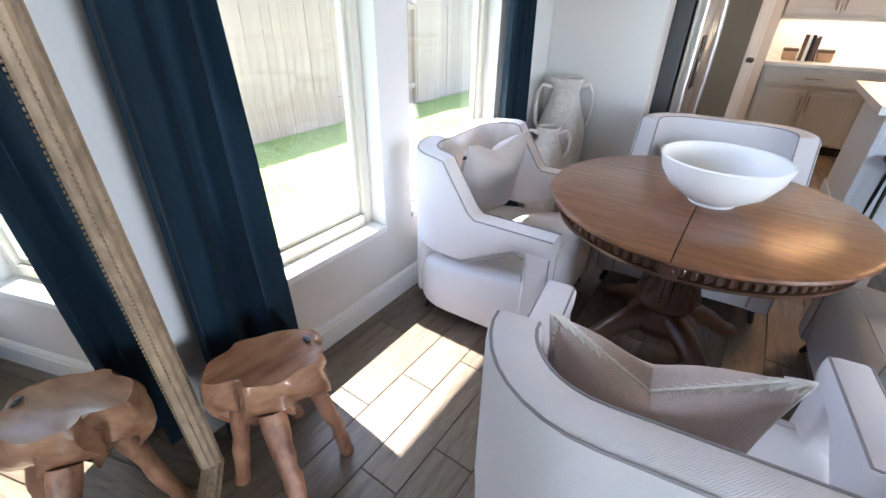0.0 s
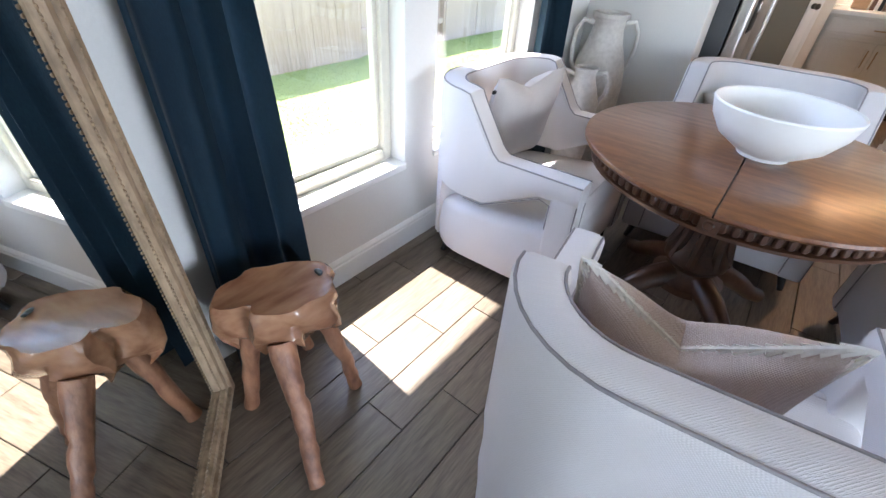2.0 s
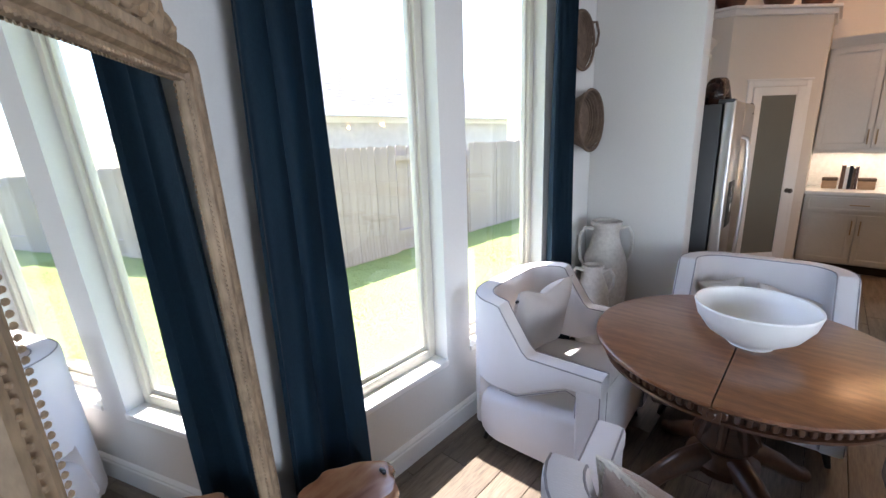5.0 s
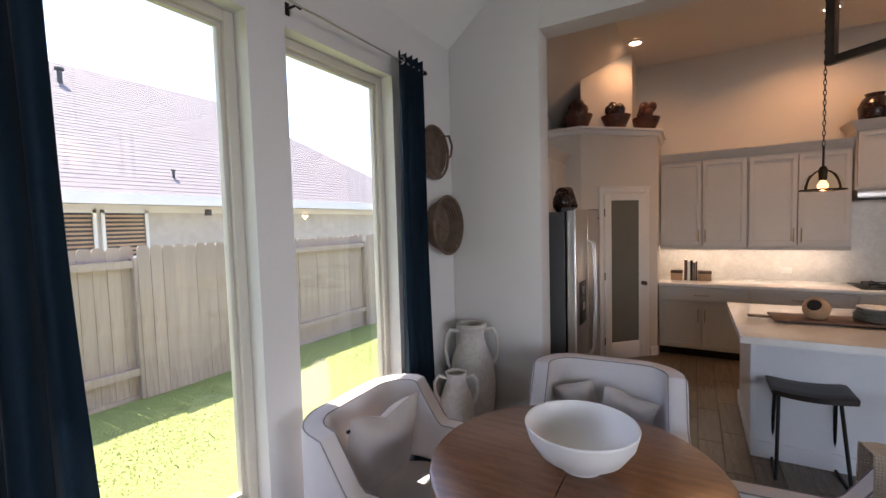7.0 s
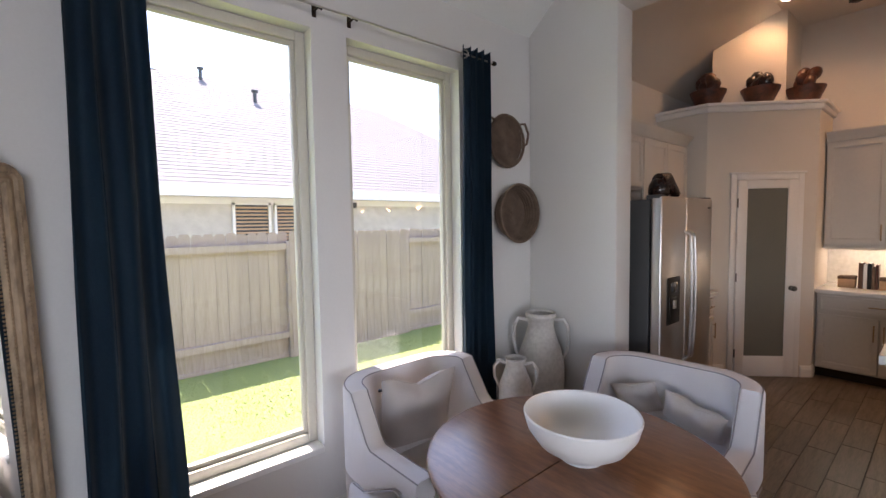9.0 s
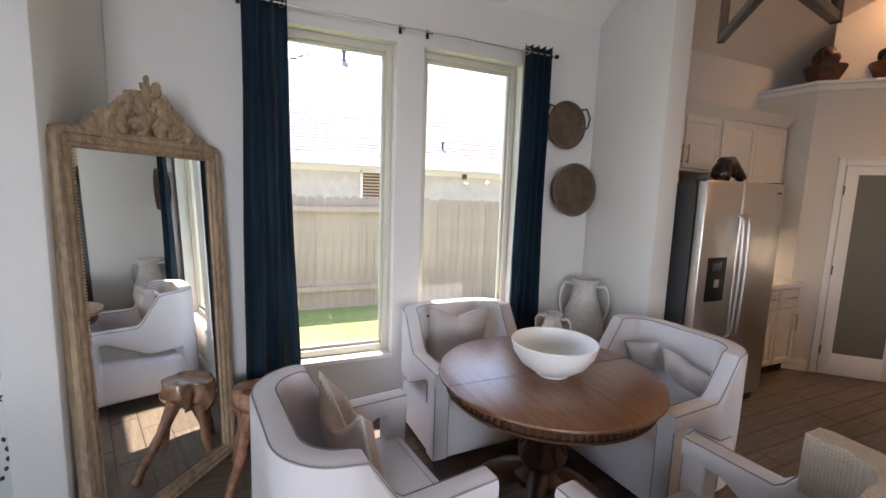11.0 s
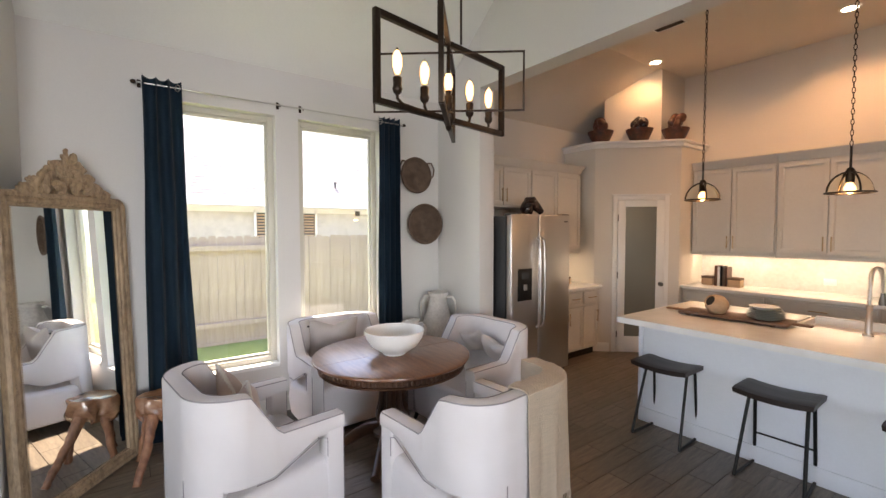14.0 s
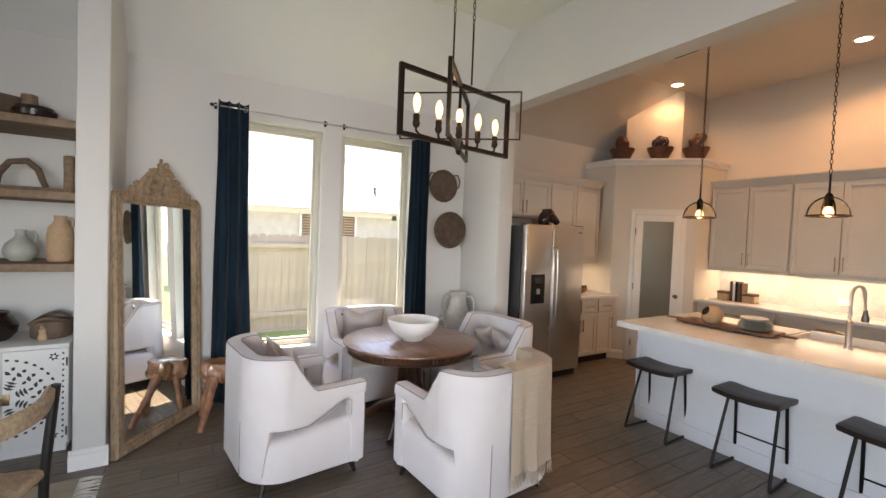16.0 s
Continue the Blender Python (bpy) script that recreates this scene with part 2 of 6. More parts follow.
def prism(outline, z0, z1, bevel=0.0, seg=2):
    """An upright body over a flat outline of (x, y), anticlockwise."""
    bm = bmesh.new()
    lo = [bm.verts.new((x, y, z0)) for x, y in outline]
    hi = [bm.verts.new((x, y, z1)) for x, y in outline]
    n = len(outline)
    bm.faces.new(lo[::-1])
    bm.faces.new(hi)
    for i in range(n):
        bm.faces.new((lo[i], lo[(i + 1) % n], hi[(i + 1) % n], hi[i]))
    if bevel:
        es = [e for e in bm.edges if abs(e.verts[0].co.z - e.verts[1].co.z) < 1e-6]
        bmesh.ops.bevel(bm, geom=es, offset=bevel, segments=seg, profile=0.5, affect="EDGES")
    return bm


def cubes(boxes, bevel=0.0):
    bm = bmesh.new()
    for b in boxes:
        box(*b, bevel=bevel, bm=bm)
    return bm


# ---- the large structure ----
WX, NY0, NY1, WY0, WY1 = -0.93, 0.21, 3.635, 0.03, 3.835
CEIL, SLOPE_Z, FLAT_Z = 3.84, 3.09, 3.84
EAST, SOUTH, NORTH = 7.2, -3.6, 7.33
W_LO, W_HI = 0.455, 2.685
W1, W2 = (1.03, 1.86), (2.062, 2.892)


def structure(name, bm, mat, label, smooth=False):
    return solid(name, bm, mat, label, name.split("_")[0], kind="structure", smooth=smooth)


floor = structure("floor", cubes([(WX - 0.2, SOUTH - 0.2, -0.12, EAST + 0.2, NORTH + 0.2, -0.006)]), M_GROUT, "wood-look plank tile floor with dark grout joints")
wall_west = structure("wall_west", cubes([
    (WX - 0.16, SOUTH, 0, WX, W1[0], 3.2), (WX - 0.16, W1[0], 0, WX, W1[1], W_LO - 0.03), (WX - 0.16, W1[0], W_HI, WX, W1[1], 3.2),
    (WX - 0.16, W1[1], 0, WX, W2[0], 3.2), (WX - 0.16, W2[0], 0, WX, W2[1], W_LO - 0.03), (WX - 0.16, W2[0], W_HI, WX, W2[1], 3.2),
    (WX - 0.16, W2[1], 0, WX, NORTH + 0.2, 3.2)]), M_WALL, "smooth off-white painted window wall")
structure("wall_wing", box(WX, NY1, 0, -0.205, WY1, 3.9, bevel=0.012), M_WALL, "off-white painted wing wall with rounded corners", True)
structure("wall_pier", box(WX, WY0, 0, -0.045, NY0, 3.9, bevel=0.015), M_WALL, "off-white painted pier wall beside the shelf niche", True)
structure("wall_niche", box(WX, -2.4, 0, -0.045, -2.2, 3.9), M_WALL, "off-white painted wall closing the shelf niche")
structure("header", cubes([(-0.205, NY1 + 0.002, 3.075, EAST, WY1 - 0.002, 4.0)]), M_WALL, "painted header between the nook and the kitchen")
def along_y(profile, y0, y1):
    """A body with a profile of (x, z) drawn along y."""
    bm = bmesh.new()
    a = [bm.verts.new((x, y0, z)) for x, z in profile]
    b = [bm.verts.new((x, y1, z)) for x, z in profile]
    n = len(profile)
    bm.faces.new(a)
    bm.faces.new(b[::-1])
    for i in range(n):
        bm.faces.new((a[i], b[i], b[(i + 1) % n], a[(i + 1) % n]))
    bmesh.ops.recalc_face_normals(bm, faces=bm.faces[:])
    return bm


VAULT = [(WX - 0.16, SLOPE_Z - 0.13), (0.0, FLAT_Z), (EAST + 0.1, FLAT_Z), (EAST + 0.1, FLAT_Z + 0.2), (-0.1, FLAT_Z + 0.2), (WX - 0.16, SLOPE_Z + 0.2)]
structure("ceiling", along_y(VAULT, SOUTH - 0.1, NY1 + 0.06), M_CEIL, "vaulted white painted nook ceiling")
structure("ceiling_kitchen", along_y(VAULT, NY1 + 0.065, NORTH + 0.1), M_KWALL, "vaulted kitchen ceiling, warm lamp tint put into its colour")
structure("wall_north", box(WX - 0.2, NORTH, 0, EAST, NORTH + 0.15, 4.0), M_KWALL, "painted kitchen wall, warm lamp tint put into its colour")
structure("wall_east", cubes([(EAST, SOUTH, 0, EAST + 0.15, -1.0, 4.0), (EAST, 1.4, 0, EAST + 0.15, NORTH + 0.15, 4.0), (EAST, -1.0, 0, EAST + 0.15, 1.4, 0.6), (EAST, -1.0, 2.6, EAST + 0.15, 1.4, 4.0)]), M_WALL, "plain off-white wall with a window opening")
structure("wall_south", cubes([(WX - 0.2, SOUTH - 0.15, 0, 2.1, SOUTH, 4.0), (5.1, SOUTH - 0.15, 0, EAST + 0.15, SOUTH, 4.0), (2.1, SOUTH - 0.15, 0, 5.1, SOUTH, 0.6), (2.1, SOUTH - 0.15, 2.6, 5.1, SOUTH, 4.0)]), M_WALL, "plain off-white wall with a window opening")


# ---- windows ----
def window(name, y0, y1):
    w = thing(name, "tall fixed window with beige vinyl frame", "window", kind="structure")
    xo, xi = WX - 0.15, WX - 0.085
    for nm, b in (("window_frame", (xo, y0, W_LO, xi, y0 + 0.05, W_HI)), ("window_frame", (xo, y1 - 0.05, W_LO, xi, y1, W_HI)),
                  ("window_frame", (xo, y0 + 0.05, W_LO, xi, y1 - 0.05, W_LO + 0.055)), ("window_frame", (xo, y0 + 0.05, W_HI - 0.05, xi, y1 - 0.05, W_HI))):
        part(nm, box(*b, bevel=0.006), M_FRAME, w)
    for b in ((xo + 0.012, y0 + 0.05, W_LO + 0.055, xi - 0.02, y0 + 0.072, W_HI - 0.05), (xo + 0.012, y1 - 0.072, W_LO + 0.055, xi - 0.02, y1 - 0.05, W_HI - 0.05),
              (xo + 0.012, y0 + 0.072, W_LO + 0.055, xi - 0.02, y1 - 0.072, W_LO + 0.08), (xo + 0.012, y0 + 0.072, W_HI - 0.072, xi - 0.02, y1 - 0.072, W_HI - 0.05)):
        part("sash", box(*b, bevel=0.004), M_FRAME, w)
    p = part("pane", box(xo + 0.024, y0 + 0.07, W_LO + 0.075, xo + 0.03, y1 - 0.07, W_HI - 0.07), M_GLASS, w, smooth=False)
    p.visible_shadow = False
    part("window_sill", box(WX - 0.09, y0 - 0.0, W_LO - 0.03, WX + 0.012, y1 + 0.0, W_LO + 0.004, bevel=0.006), M_TRIM, w)
    return w


window("window_1", *W1)
window("window_2", *W2)


# ---- outdoors ----
GZ, FX = -0.37, -5.3
structure("ground", box(-60, -50, GZ - 0.2, WX - 0.16, 60, GZ), M_GRASS_G, "bright green lawn behind the house")
structure("eave", box(-1.89, SOUTH, 3.20, WX - 0.16, 11.0, 3.28), M_TRIM, "white painted roof eave over the windows")


# ---- armchairs ----
def u_path(hw, back, front, r, n=9):
    """From the front left round the back to the front right, with round back corners."""
    pts = [(-hw, front), (-hw, (front + back) / 2)]
    for i in range(n + 1):
        a = math.pi + (math.pi / 2) * i / n
        pts.append((-hw + r + r * math.cos(a), back + r + r * math.sin(a)))
    pts += [(-x, y) for x, y in pts[::-1]]
    return pts


def shell(path, inner, zlo, zhi):
    """A standing band between two plan curves, with lower and upper heights given along it, rounded on top."""
    bm = bmesh.new()
    rows = []
    for i, ((xo, yo), (xi, yi)) in enumerate(zip(path, inner)):
        a, b = zlo(xo, yo), zhi(xo, yo)
        o, q = Vector((xo, yo, 0)), Vector((xi, yi, 0))
        e = 0.022
        ring = [o.lerp(q, 0.12) + Vector((0, 0, a)), o + Vector((0, 0, a + e)), o + Vector((0, 0, b - e)), o.lerp(q, 0.06) + Vector((0, 0, b - e * 0.35)), o.lerp(q, 0.22) + Vector((0, 0, b)),
                o.lerp(q, 0.78) + Vector((0, 0, b)), o.lerp(q, 0.94) + Vector((0, 0, b - e * 0.35)), q + Vector((0, 0, b - e)), q + Vector((0, 0, a + e)), o.lerp(q, 0.88) + Vector((0, 0, a))]
        rows.append([bm.verts.new(c) for c in ring])
    k = len(rows[0])
    for a, b in zip(rows, rows[1:]):
        for i in range(k):
            bm.faces.new((a[i], b[i], b[(i + 1) % k], a[(i + 1) % k]))
    bm.faces.new(rows[0])
    bm.faces.new(rows[-1][::-1])
    bmesh.ops.recalc_face_normals(bm, faces=bm.faces[:])
    return bm


ARM_Z, BACK_Z = 0.635, 0.865


def dense(path, step=0.03):
    out = []
    for (x0, y0), (x1, y1) in zip(path, path[1:]):
        n = max(1, int(math.hypot(x1 - x0, y1 - y0) / step))
        out += [(x0 + (x1 - x0) * i / n, y0 + (y1 - y0) * i / n) for i in range(n)]
    return out + [path[-1]]


def chair_top(x, y):
    s = min(1.0, max(0.0, (-0.01 - y) / 0.15))
    return ARM_Z + (BACK_Z - ARM_Z) * s


def chair_low(x, y):
    s = min(1.0, max(0.0, (-0.30 - y) / 0.02))
    return 0.542 - 0.125 * min(1.0, max(0.0, (0.19 - y) / 0.24)) - 0.32 * s * s * (3 - 2 * s)


def upholstered(path, z0, top, r):
    """A padded block over a plan curve, with bulging sides, soft edges and a top that slopes along y."""
    bm = bmesh.new()
    n = len(path)
    inward = []
    for i in range(n):
        a, b = path[i - 1], path[(i + 1) % n]
        d = Vector((b[0] - a[0], b[1] - a[1], 0)).normalized()
        inward.append(Vector((-d.y, d.x, 0)))
    levels = [(0.03, 0, 0.0), (0.008, 0, 0.018), (0.0, 0, 0.06), (-0.008, 0.5, 0.0)]
    levels += [(r * (1 - math.cos(a)), 1, -r * (1 - math.sin(a))) for a in [math.pi / 2 * k / 6 for k in range(7)]]
    rows = []
    for o, f, dz in levels:
        row = []
        for (x, y), nv in zip(path, inward):
            p = Vector((x, y, 0)) + nv * o
            row.append(bm.verts.new((p.x, p.y, z0 + (top(p.y) - z0) * f + dz)))
        rows.append(row)
    for a, b in zip(rows, rows[1:]):
        for i in range(n):
            bm.faces.new((a[i], a[(i + 1) % n], b[(i + 1) % n], b[i]))
    bm.faces.new(rows[0][::-1])
    bm.faces.new(rows[-1])
    bmesh.ops.recalc_face_normals(bm, faces=bm.faces[:])
    return bm


def armchair(label):
    c = thing("armchair", label, "armchair", group="armchairs round the table")
    out = dense(u_path(0.425, -0.405, 0.35, 0.25))
    n = len(out)
    inner = []
    for i, (x, y) in enumerate(out):
        a, b = out[max(0, i - 1)], out[min(n - 1, i + 1)]
        d = Vector((b[0] - a[0], b[1] - a[1])).normalized()
        inner.append((x - d.y * 0.105, y + d.x * 0.105))
    part("backrest", shell(out, inner, chair_low, chair_top), M_CHAIR, c)
    for sx in (-1, 1):
        part("arm_post", box(min(sx * 0.422, sx * 0.322), 0.24, 0.09, max(sx * 0.422, sx * 0.322), 0.349, 0.60, bevel=0.016, seg=3), M_CHAIR, c)
    part("seat", upholstered(dense(u_path(0.412, -0.395, 0.335, 0.25), 0.05), 0.075, lambda y: 0.385 + 0.115 * y, 0.055), M_CHAIR, c)
    # piping along the upper rim, inside and outside, and down the arm fronts
    for path, k in ((out, 0.1), (inner, -0.1)):
        pts = []
        for (x, y), (x2, y2) in zip(path, inner if path is out else out):
            z = chair_top(*out[len(pts)])
            pts.append((x + (x2 - x) * 0.08, y + (y2 - y) * 0.08, z - 0.006))
        part("piping", tube(pts, 0.0036, 6), M_PIPING, c)
    for sx in (-1, 1):
        for xx in (0.417, 0.328):
            part("piping", tube([(sx * xx, 0.346, 0.11), (sx * xx, 0.346, 0.615)], 0.003, 6), M_PIPING, c)
        part("piping", tube([(sx * 0.424, 0.244, 0.42), (sx * 0.424, 0.244, 0.525), (sx * 0.426, 0.2, 0.54), (sx * 0.426, -0.05, 0.417), (sx * 0.426, -0.14, 0.417)], 0.003, 6), M_PIPING, c)
        part("piping", tube([(sx * 0.205, -0.403, 0.11), (sx * 0.205, -0.403, 0.46)], 0.003, 6), M_PIPING, c)
        for y in (0.27, -0.27):
            x = sx * (0.35 if y > 0 else 0.29)
            part("leg", tube([(x + sx * 0.03, y * 1.12, 0), (x, y, 0.115)], 0.02, 10, taper=(0.013, 0.026)), M_BLACKLEG, c)
    return c


chair_a = armchair("ivory linen barrel armchair, piping darkened for seam shade, before the mirror")
chair_a.matrix_world = pose(0.458, 1.335, 0, 0, 0, 8)
chair_b = copy_thing(chair_a, pose(-0.45, 2.275, 0, 0, 0, -88))
tagged(chair_b, "ivory linen barrel armchair, piping darkened for seam shade, below the windows")
chair_c = copy_thing(chair_a, pose(0.30, 3.09, 0, 0, 0, 184))
tagged(chair_c, "ivory linen barrel armchair, piping darkened for seam shade, beside the jars")
chair_d = copy_thing(chair_a, pose(1.25, 2.36, 0, 0, 0, 95))
tagged(chair_d, "ivory linen barrel armchair with a cream throw over its back")

# ---- round table ----
TX, TY, TZ, TR = 0.315, 2.335, 0.758, 0.57


def round_table():
    t = thing("round_table", "round walnut pedestal table with a carved fluted apron", "table", pose(TX, TY, 0, 0, 0, 0))
    for s in (-1, 1):
        bm = bmesh.new()
        prof = [(TR - 0.012, TZ), (TR, TZ - 0.006), (TR + 0.002, TZ - 0.016), (TR - 0.006, TZ - 0.026), (TR - 0.018, TZ - 0.03)]
        n = 48
        rows = []
        for r, z in prof:
            rows.append([bm.verts.new((r * math.sin(math.pi * i / n) * s - s * 0.0 + s * 0.001, -r * math.cos(math.pi * i / n), z)) for i in range(n + 1)])
        for a, b in zip(rows, rows[1:]):
            for i in range(n):
                bm.faces.new((a[i], b[i], b[i + 1], a[i + 1]) if s > 0 else (a[i + 1], b[i + 1], b[i], a[i]))
        bm.faces.new(rows[0] if s > 0 else rows[0][::-1])
        bm.faces.new(rows[-1][::-1] if s > 0 else rows[-1])
        side0 = [r[0] for r in rows] + [r[n] for r in rows[::-1]]
        bm.faces.new(side0 if s < 0 else side0[::-1])
        bmesh.ops.recalc_face_normals(bm, faces=bm.faces[:])
        bmesh.ops.translate(bm, vec=(s * 0.0015, 0, 0), verts=bm.verts)
        part("tabletop", bm, M_TABLE, t, "half of the figured walnut top, split by a seam", True)
    part("apron", lathe([(TR - 0.06, TZ - 0.098), (TR - 0.036, TZ - 0.092), (TR - 0.034, TZ - 0.080), (TR - 0.052, TZ - 0.076), (TR - 0.052, TZ - 0.040), (TR - 0.024, TZ - 0.034), (TR - 0.02, TZ - 0.028)], 72), M_TABLE_D, t, "carved apron")
    bm = bmesh.new()
    n = 96
    for i in range(n):
        a = 2 * math.pi * i / n
        joined(bm, box(-0.011, -0.008, -0.0185, 0.011, 0.008, 0.0185, bevel=0.005, seg=1), Matrix.Rotation(a, 4, "Z") @ Matrix.Translation((0, TR - 0.046, TZ - 0.058)))
    fl = part("fluting", bm, M_TABLE_D, t, "row of carved flutes")
    fl["kind"] = "stuff"
    part("rosette", joined(box(-0.028, -0.012, -0.022, 0.028, 0.006, 0.022, bevel=0.004), lathe([(0.016, 0), (0.012, 0.006), (0, 0.008)], 12), Matrix.Translation((0, -0.012, 0)) @ Matrix.Rotation(radians(90), 4, "X")), M_TABLE_D, t).matrix_basis = Matrix.Translation((0, -TR + 0.036, TZ - 0.058))
    part("pedestal", lathe([(0.14, 0.15), (0.145, 0.185), (0.105, 0.215), (0.095, 0.24), (0.125, 0.275), (0.125, 0.31), (0.09, 0.36), (0.075, 0.50), (0.09, 0.60), (0.115, 0.645), (0.12, 0.66), (0.20, 0.668), (0.20, 0.69)], 28), M_TABLE_D, t)
    for i in range(8):
        a = 2 * math.pi * i / 8
        part("column_rib", tube([(0.115 * math.cos(a), 0.115 * math.sin(a), 0.29), (0.088 * math.cos(a), 0.088 * math.sin(a), 0.40), (0.082 * math.cos(a), 0.082 * math.sin(a), 0.60)], 0.02, 8), M_TABLE_D, t)
    for i in range(4):
        a = math.pi / 4 + math.pi / 2 * i
        pts = [(0.08, 0.19), (0.18, 0.175), (0.28, 0.12), (0.36, 0.06), (0.42, 0.035)]
        part("foot", tube([(r * math.cos(a), r * math.sin(a), z) for r, z in pts], 0.04, 10, taper=(0.06, 0.05, 0.042, 0.036, 0.034)), M_TABLE_D, t)
    return t


round_table()
solid("serving_bowl", lathe([(0.0, 0.0), (0.082, 0.0), (0.086, 0.012), (0.105, 0.022), (0.165, 0.062), (0.204, 0.118), (0.219, 0.172), (0.216, 0.178), (0.209, 0.174), (0.194, 0.124), (0.158, 0.072), (0.095, 0.034), (0.0, 0.024)], 56, close=False),
      M_BOWL, "large white stoneware bowl on the round table", "bowl", pose(0.353, 2.334, TZ + 0.001))


# ---- curtains and rod ----
def curtain(label, y0, y1, flare0, flare1, folds, phase):
    c = thing("curtain", label, "curtain", pose(-0.835, 0, 0), group="curtain pair")
    bm = bmesh.new()
    nu, nv = 110, 30
    grid = []
    rng = random.Random(int(phase * 10))
    ph = [rng.uniform(-0.5, 0.5) for _ in range(8)]
    for j in range(nv + 1):
        v = j / nv
        z = 2.805 - v * 2.79
        row = []
        for i in range(nu + 1):
            u = i / nu
            y = (y0 + flare0 * v ** 1.5) * (1 - u) + (y1 + flare1 * v ** 1.5) * u
            a = 2 * math.pi * folds * u + phase + 0.5 * math.sin(2.2 * v + ph[0] * 3) * v
            amp = 0.032 * (0.75 + 0.55 * v) * (1 + 0.3 * math.sin(5 * u + ph[1] * 6))
            x = amp * math.sin(a) + 0.010 * v * math.sin(2.3 * a + 3 * v + ph[2])
            y += 0.012 * math.cos(a) + 0.004 * math.sin(9 * v + 7 * u)
            row.append(bm.verts.new((x, y, z + (0.006 * math.sin(a) if j == 0 else 0))))
        grid.append(row)
    for a, b in zip(grid, grid[1:]):
        for i in range(nu):
            bm.faces.new((a[i], a[i + 1], b[i + 1], b[i]))
    bmesh.ops.solidify(bm, geom=bm.faces[:], thickness=0.004)
    part("cloth", bm, M_CURTAIN, c)
    for k, y in ((0, y1 - 0.012 if y1 < 2 else y0 + 0.012),):
        pts = [(0.024 * math.cos(t), 0.0, 0.024 * math.sin(t)) for t in [2 * math.pi * q / 16 for q in range(16)]]
        g = part("grommet", tube(pts, 0.0045, 6, closed=True), M_STEEL, c, "silver grommet ring")
        g.matrix_basis = Matrix.Translation((0, y, 2.755)) @ Matrix.Rotation(radians(35 * (-1) ** k), 4, "Z")
    return c


curtain("floor-length navy velvet curtain panel behind the wooden stool", 0.875, 1.125, -0.025, 0.085, 3, 0.4)
curtain("floor-length navy velvet curtain panel by the wall baskets", 2.845, 3.075, -0.04, 0.01, 4, 2.2)
rod = thing("curtain_rod", "thin steel curtain rod above the windows", "curtain rod")
part("bar", tube([(-0.835, 0.84, 2.755), (-0.835, 3.13, 2.755)], 0.0055, 10), M_STEEL, rod)
for y in (0.835, 3.135):
    part("finial", lathe([(0, -0.02), (0.013, -0.014), (0.016, 0), (0.013, 0.014), (0, 0.02)], 12), M_BRONZE, rod).matrix_basis = Matrix.Translation((-0.835, y, 2.755)) @ Matrix.Rotation(radians(90), 4, "X")
for y in (0.87, 1.88, 2.08, 3.10):
    part("bracket", joined(tube([(-0.93, y, 2.77), (-0.87, y, 2.77), (-0.838, y, 2.746)], 0.006, 8), box(-0.93, y - 0.012, 2.74, -0.924, y + 0.012, 2.80, bevel=0.002)), M_BRONZE, rod)

# ---- baseboards ----
def baseboard(x0, y0, x1, y1, nx, ny, h=0.135, name="baseboard"):
    bm = bmesh.new()
    d = Vector((x1 - x0, y1 - y0, 0))
    nrm = Vector((nx, ny, 0))
    prof = [(0, 0), (0.017, 0), (0.017, h - 0.035), (0.012, h - 0.028), (0.013, h - 0.018), (0.006, h - 0.006), (0, h)]
    a = [bm.verts.new(Vector((x0, y0, z)) + nrm * o) for o, z in prof]
    b = [bm.verts.new(Vector((x1, y1, z)) + nrm * o) for o, z in prof]
    for i in range(len(prof)):
        j = (i + 1) % len(prof)
        bm.faces.new((a[i], a[j], b[j], b[i]))
    bm.faces.new(a[::-1])
    bm.faces.new(b)
    bmesh.ops.recalc_face_normals(bm, faces=bm.faces[:])
    return structure(name, bm, M_TRIM, "white moulded baseboard along the wall")


baseboard(WX, NY0, WX, NY1, 1, 0)
baseboard(WX, NY1, -0.205, NY1, 0, -1)
baseboard(-0.205, NY1 - 0.017, -0.205, WY1 + 0.0, 1, 0)
baseboard(WX, NY0, -0.045, NY0, 0, 1)
baseboard(-0.045, WY0 - 0.017, -0.045, NY0 + 0.017, 1, 0)

# ---- standing mirror ----
M_MIRROR = bpy.data.materials.new("mirror_silver")
M_MIRROR.use_nodes = True
_b = M_MIRROR.node_tree.nodes["Principled BSDF"]
_b.inputs["Base Color"].default_value = (0.86, 0.88, 0.86, 1)
_b.inputs["Metallic"].default_value = 1.0
_b.inputs["Roughness"].default_value = 0.015
M_GILT = material("bleached_carved_wood", (0.42, 0.30, 0.19), 0.6, scale=14, grain=60, colour2=(0.19, 0.13, 0.08), stretch=(1, 1, 0.35), bump=0.4, depth=0.002)


def blob(x, y, z, sx, sy, sz, rot=0.0, seg=8):
    bm = bmesh.new()
    bmesh.ops.create_uvsphere(bm, u_segments=seg, v_segments=max(5, seg // 2 + 1), radius=1)
    bmesh.ops.transform(bm, matrix=Matrix.Translation((x, y, z)) @ Matrix.Rotation(rot, 4, "Y") @ Matrix.Diagonal((sx, sy, sz, 1)), verts=bm.verts)
    return bm


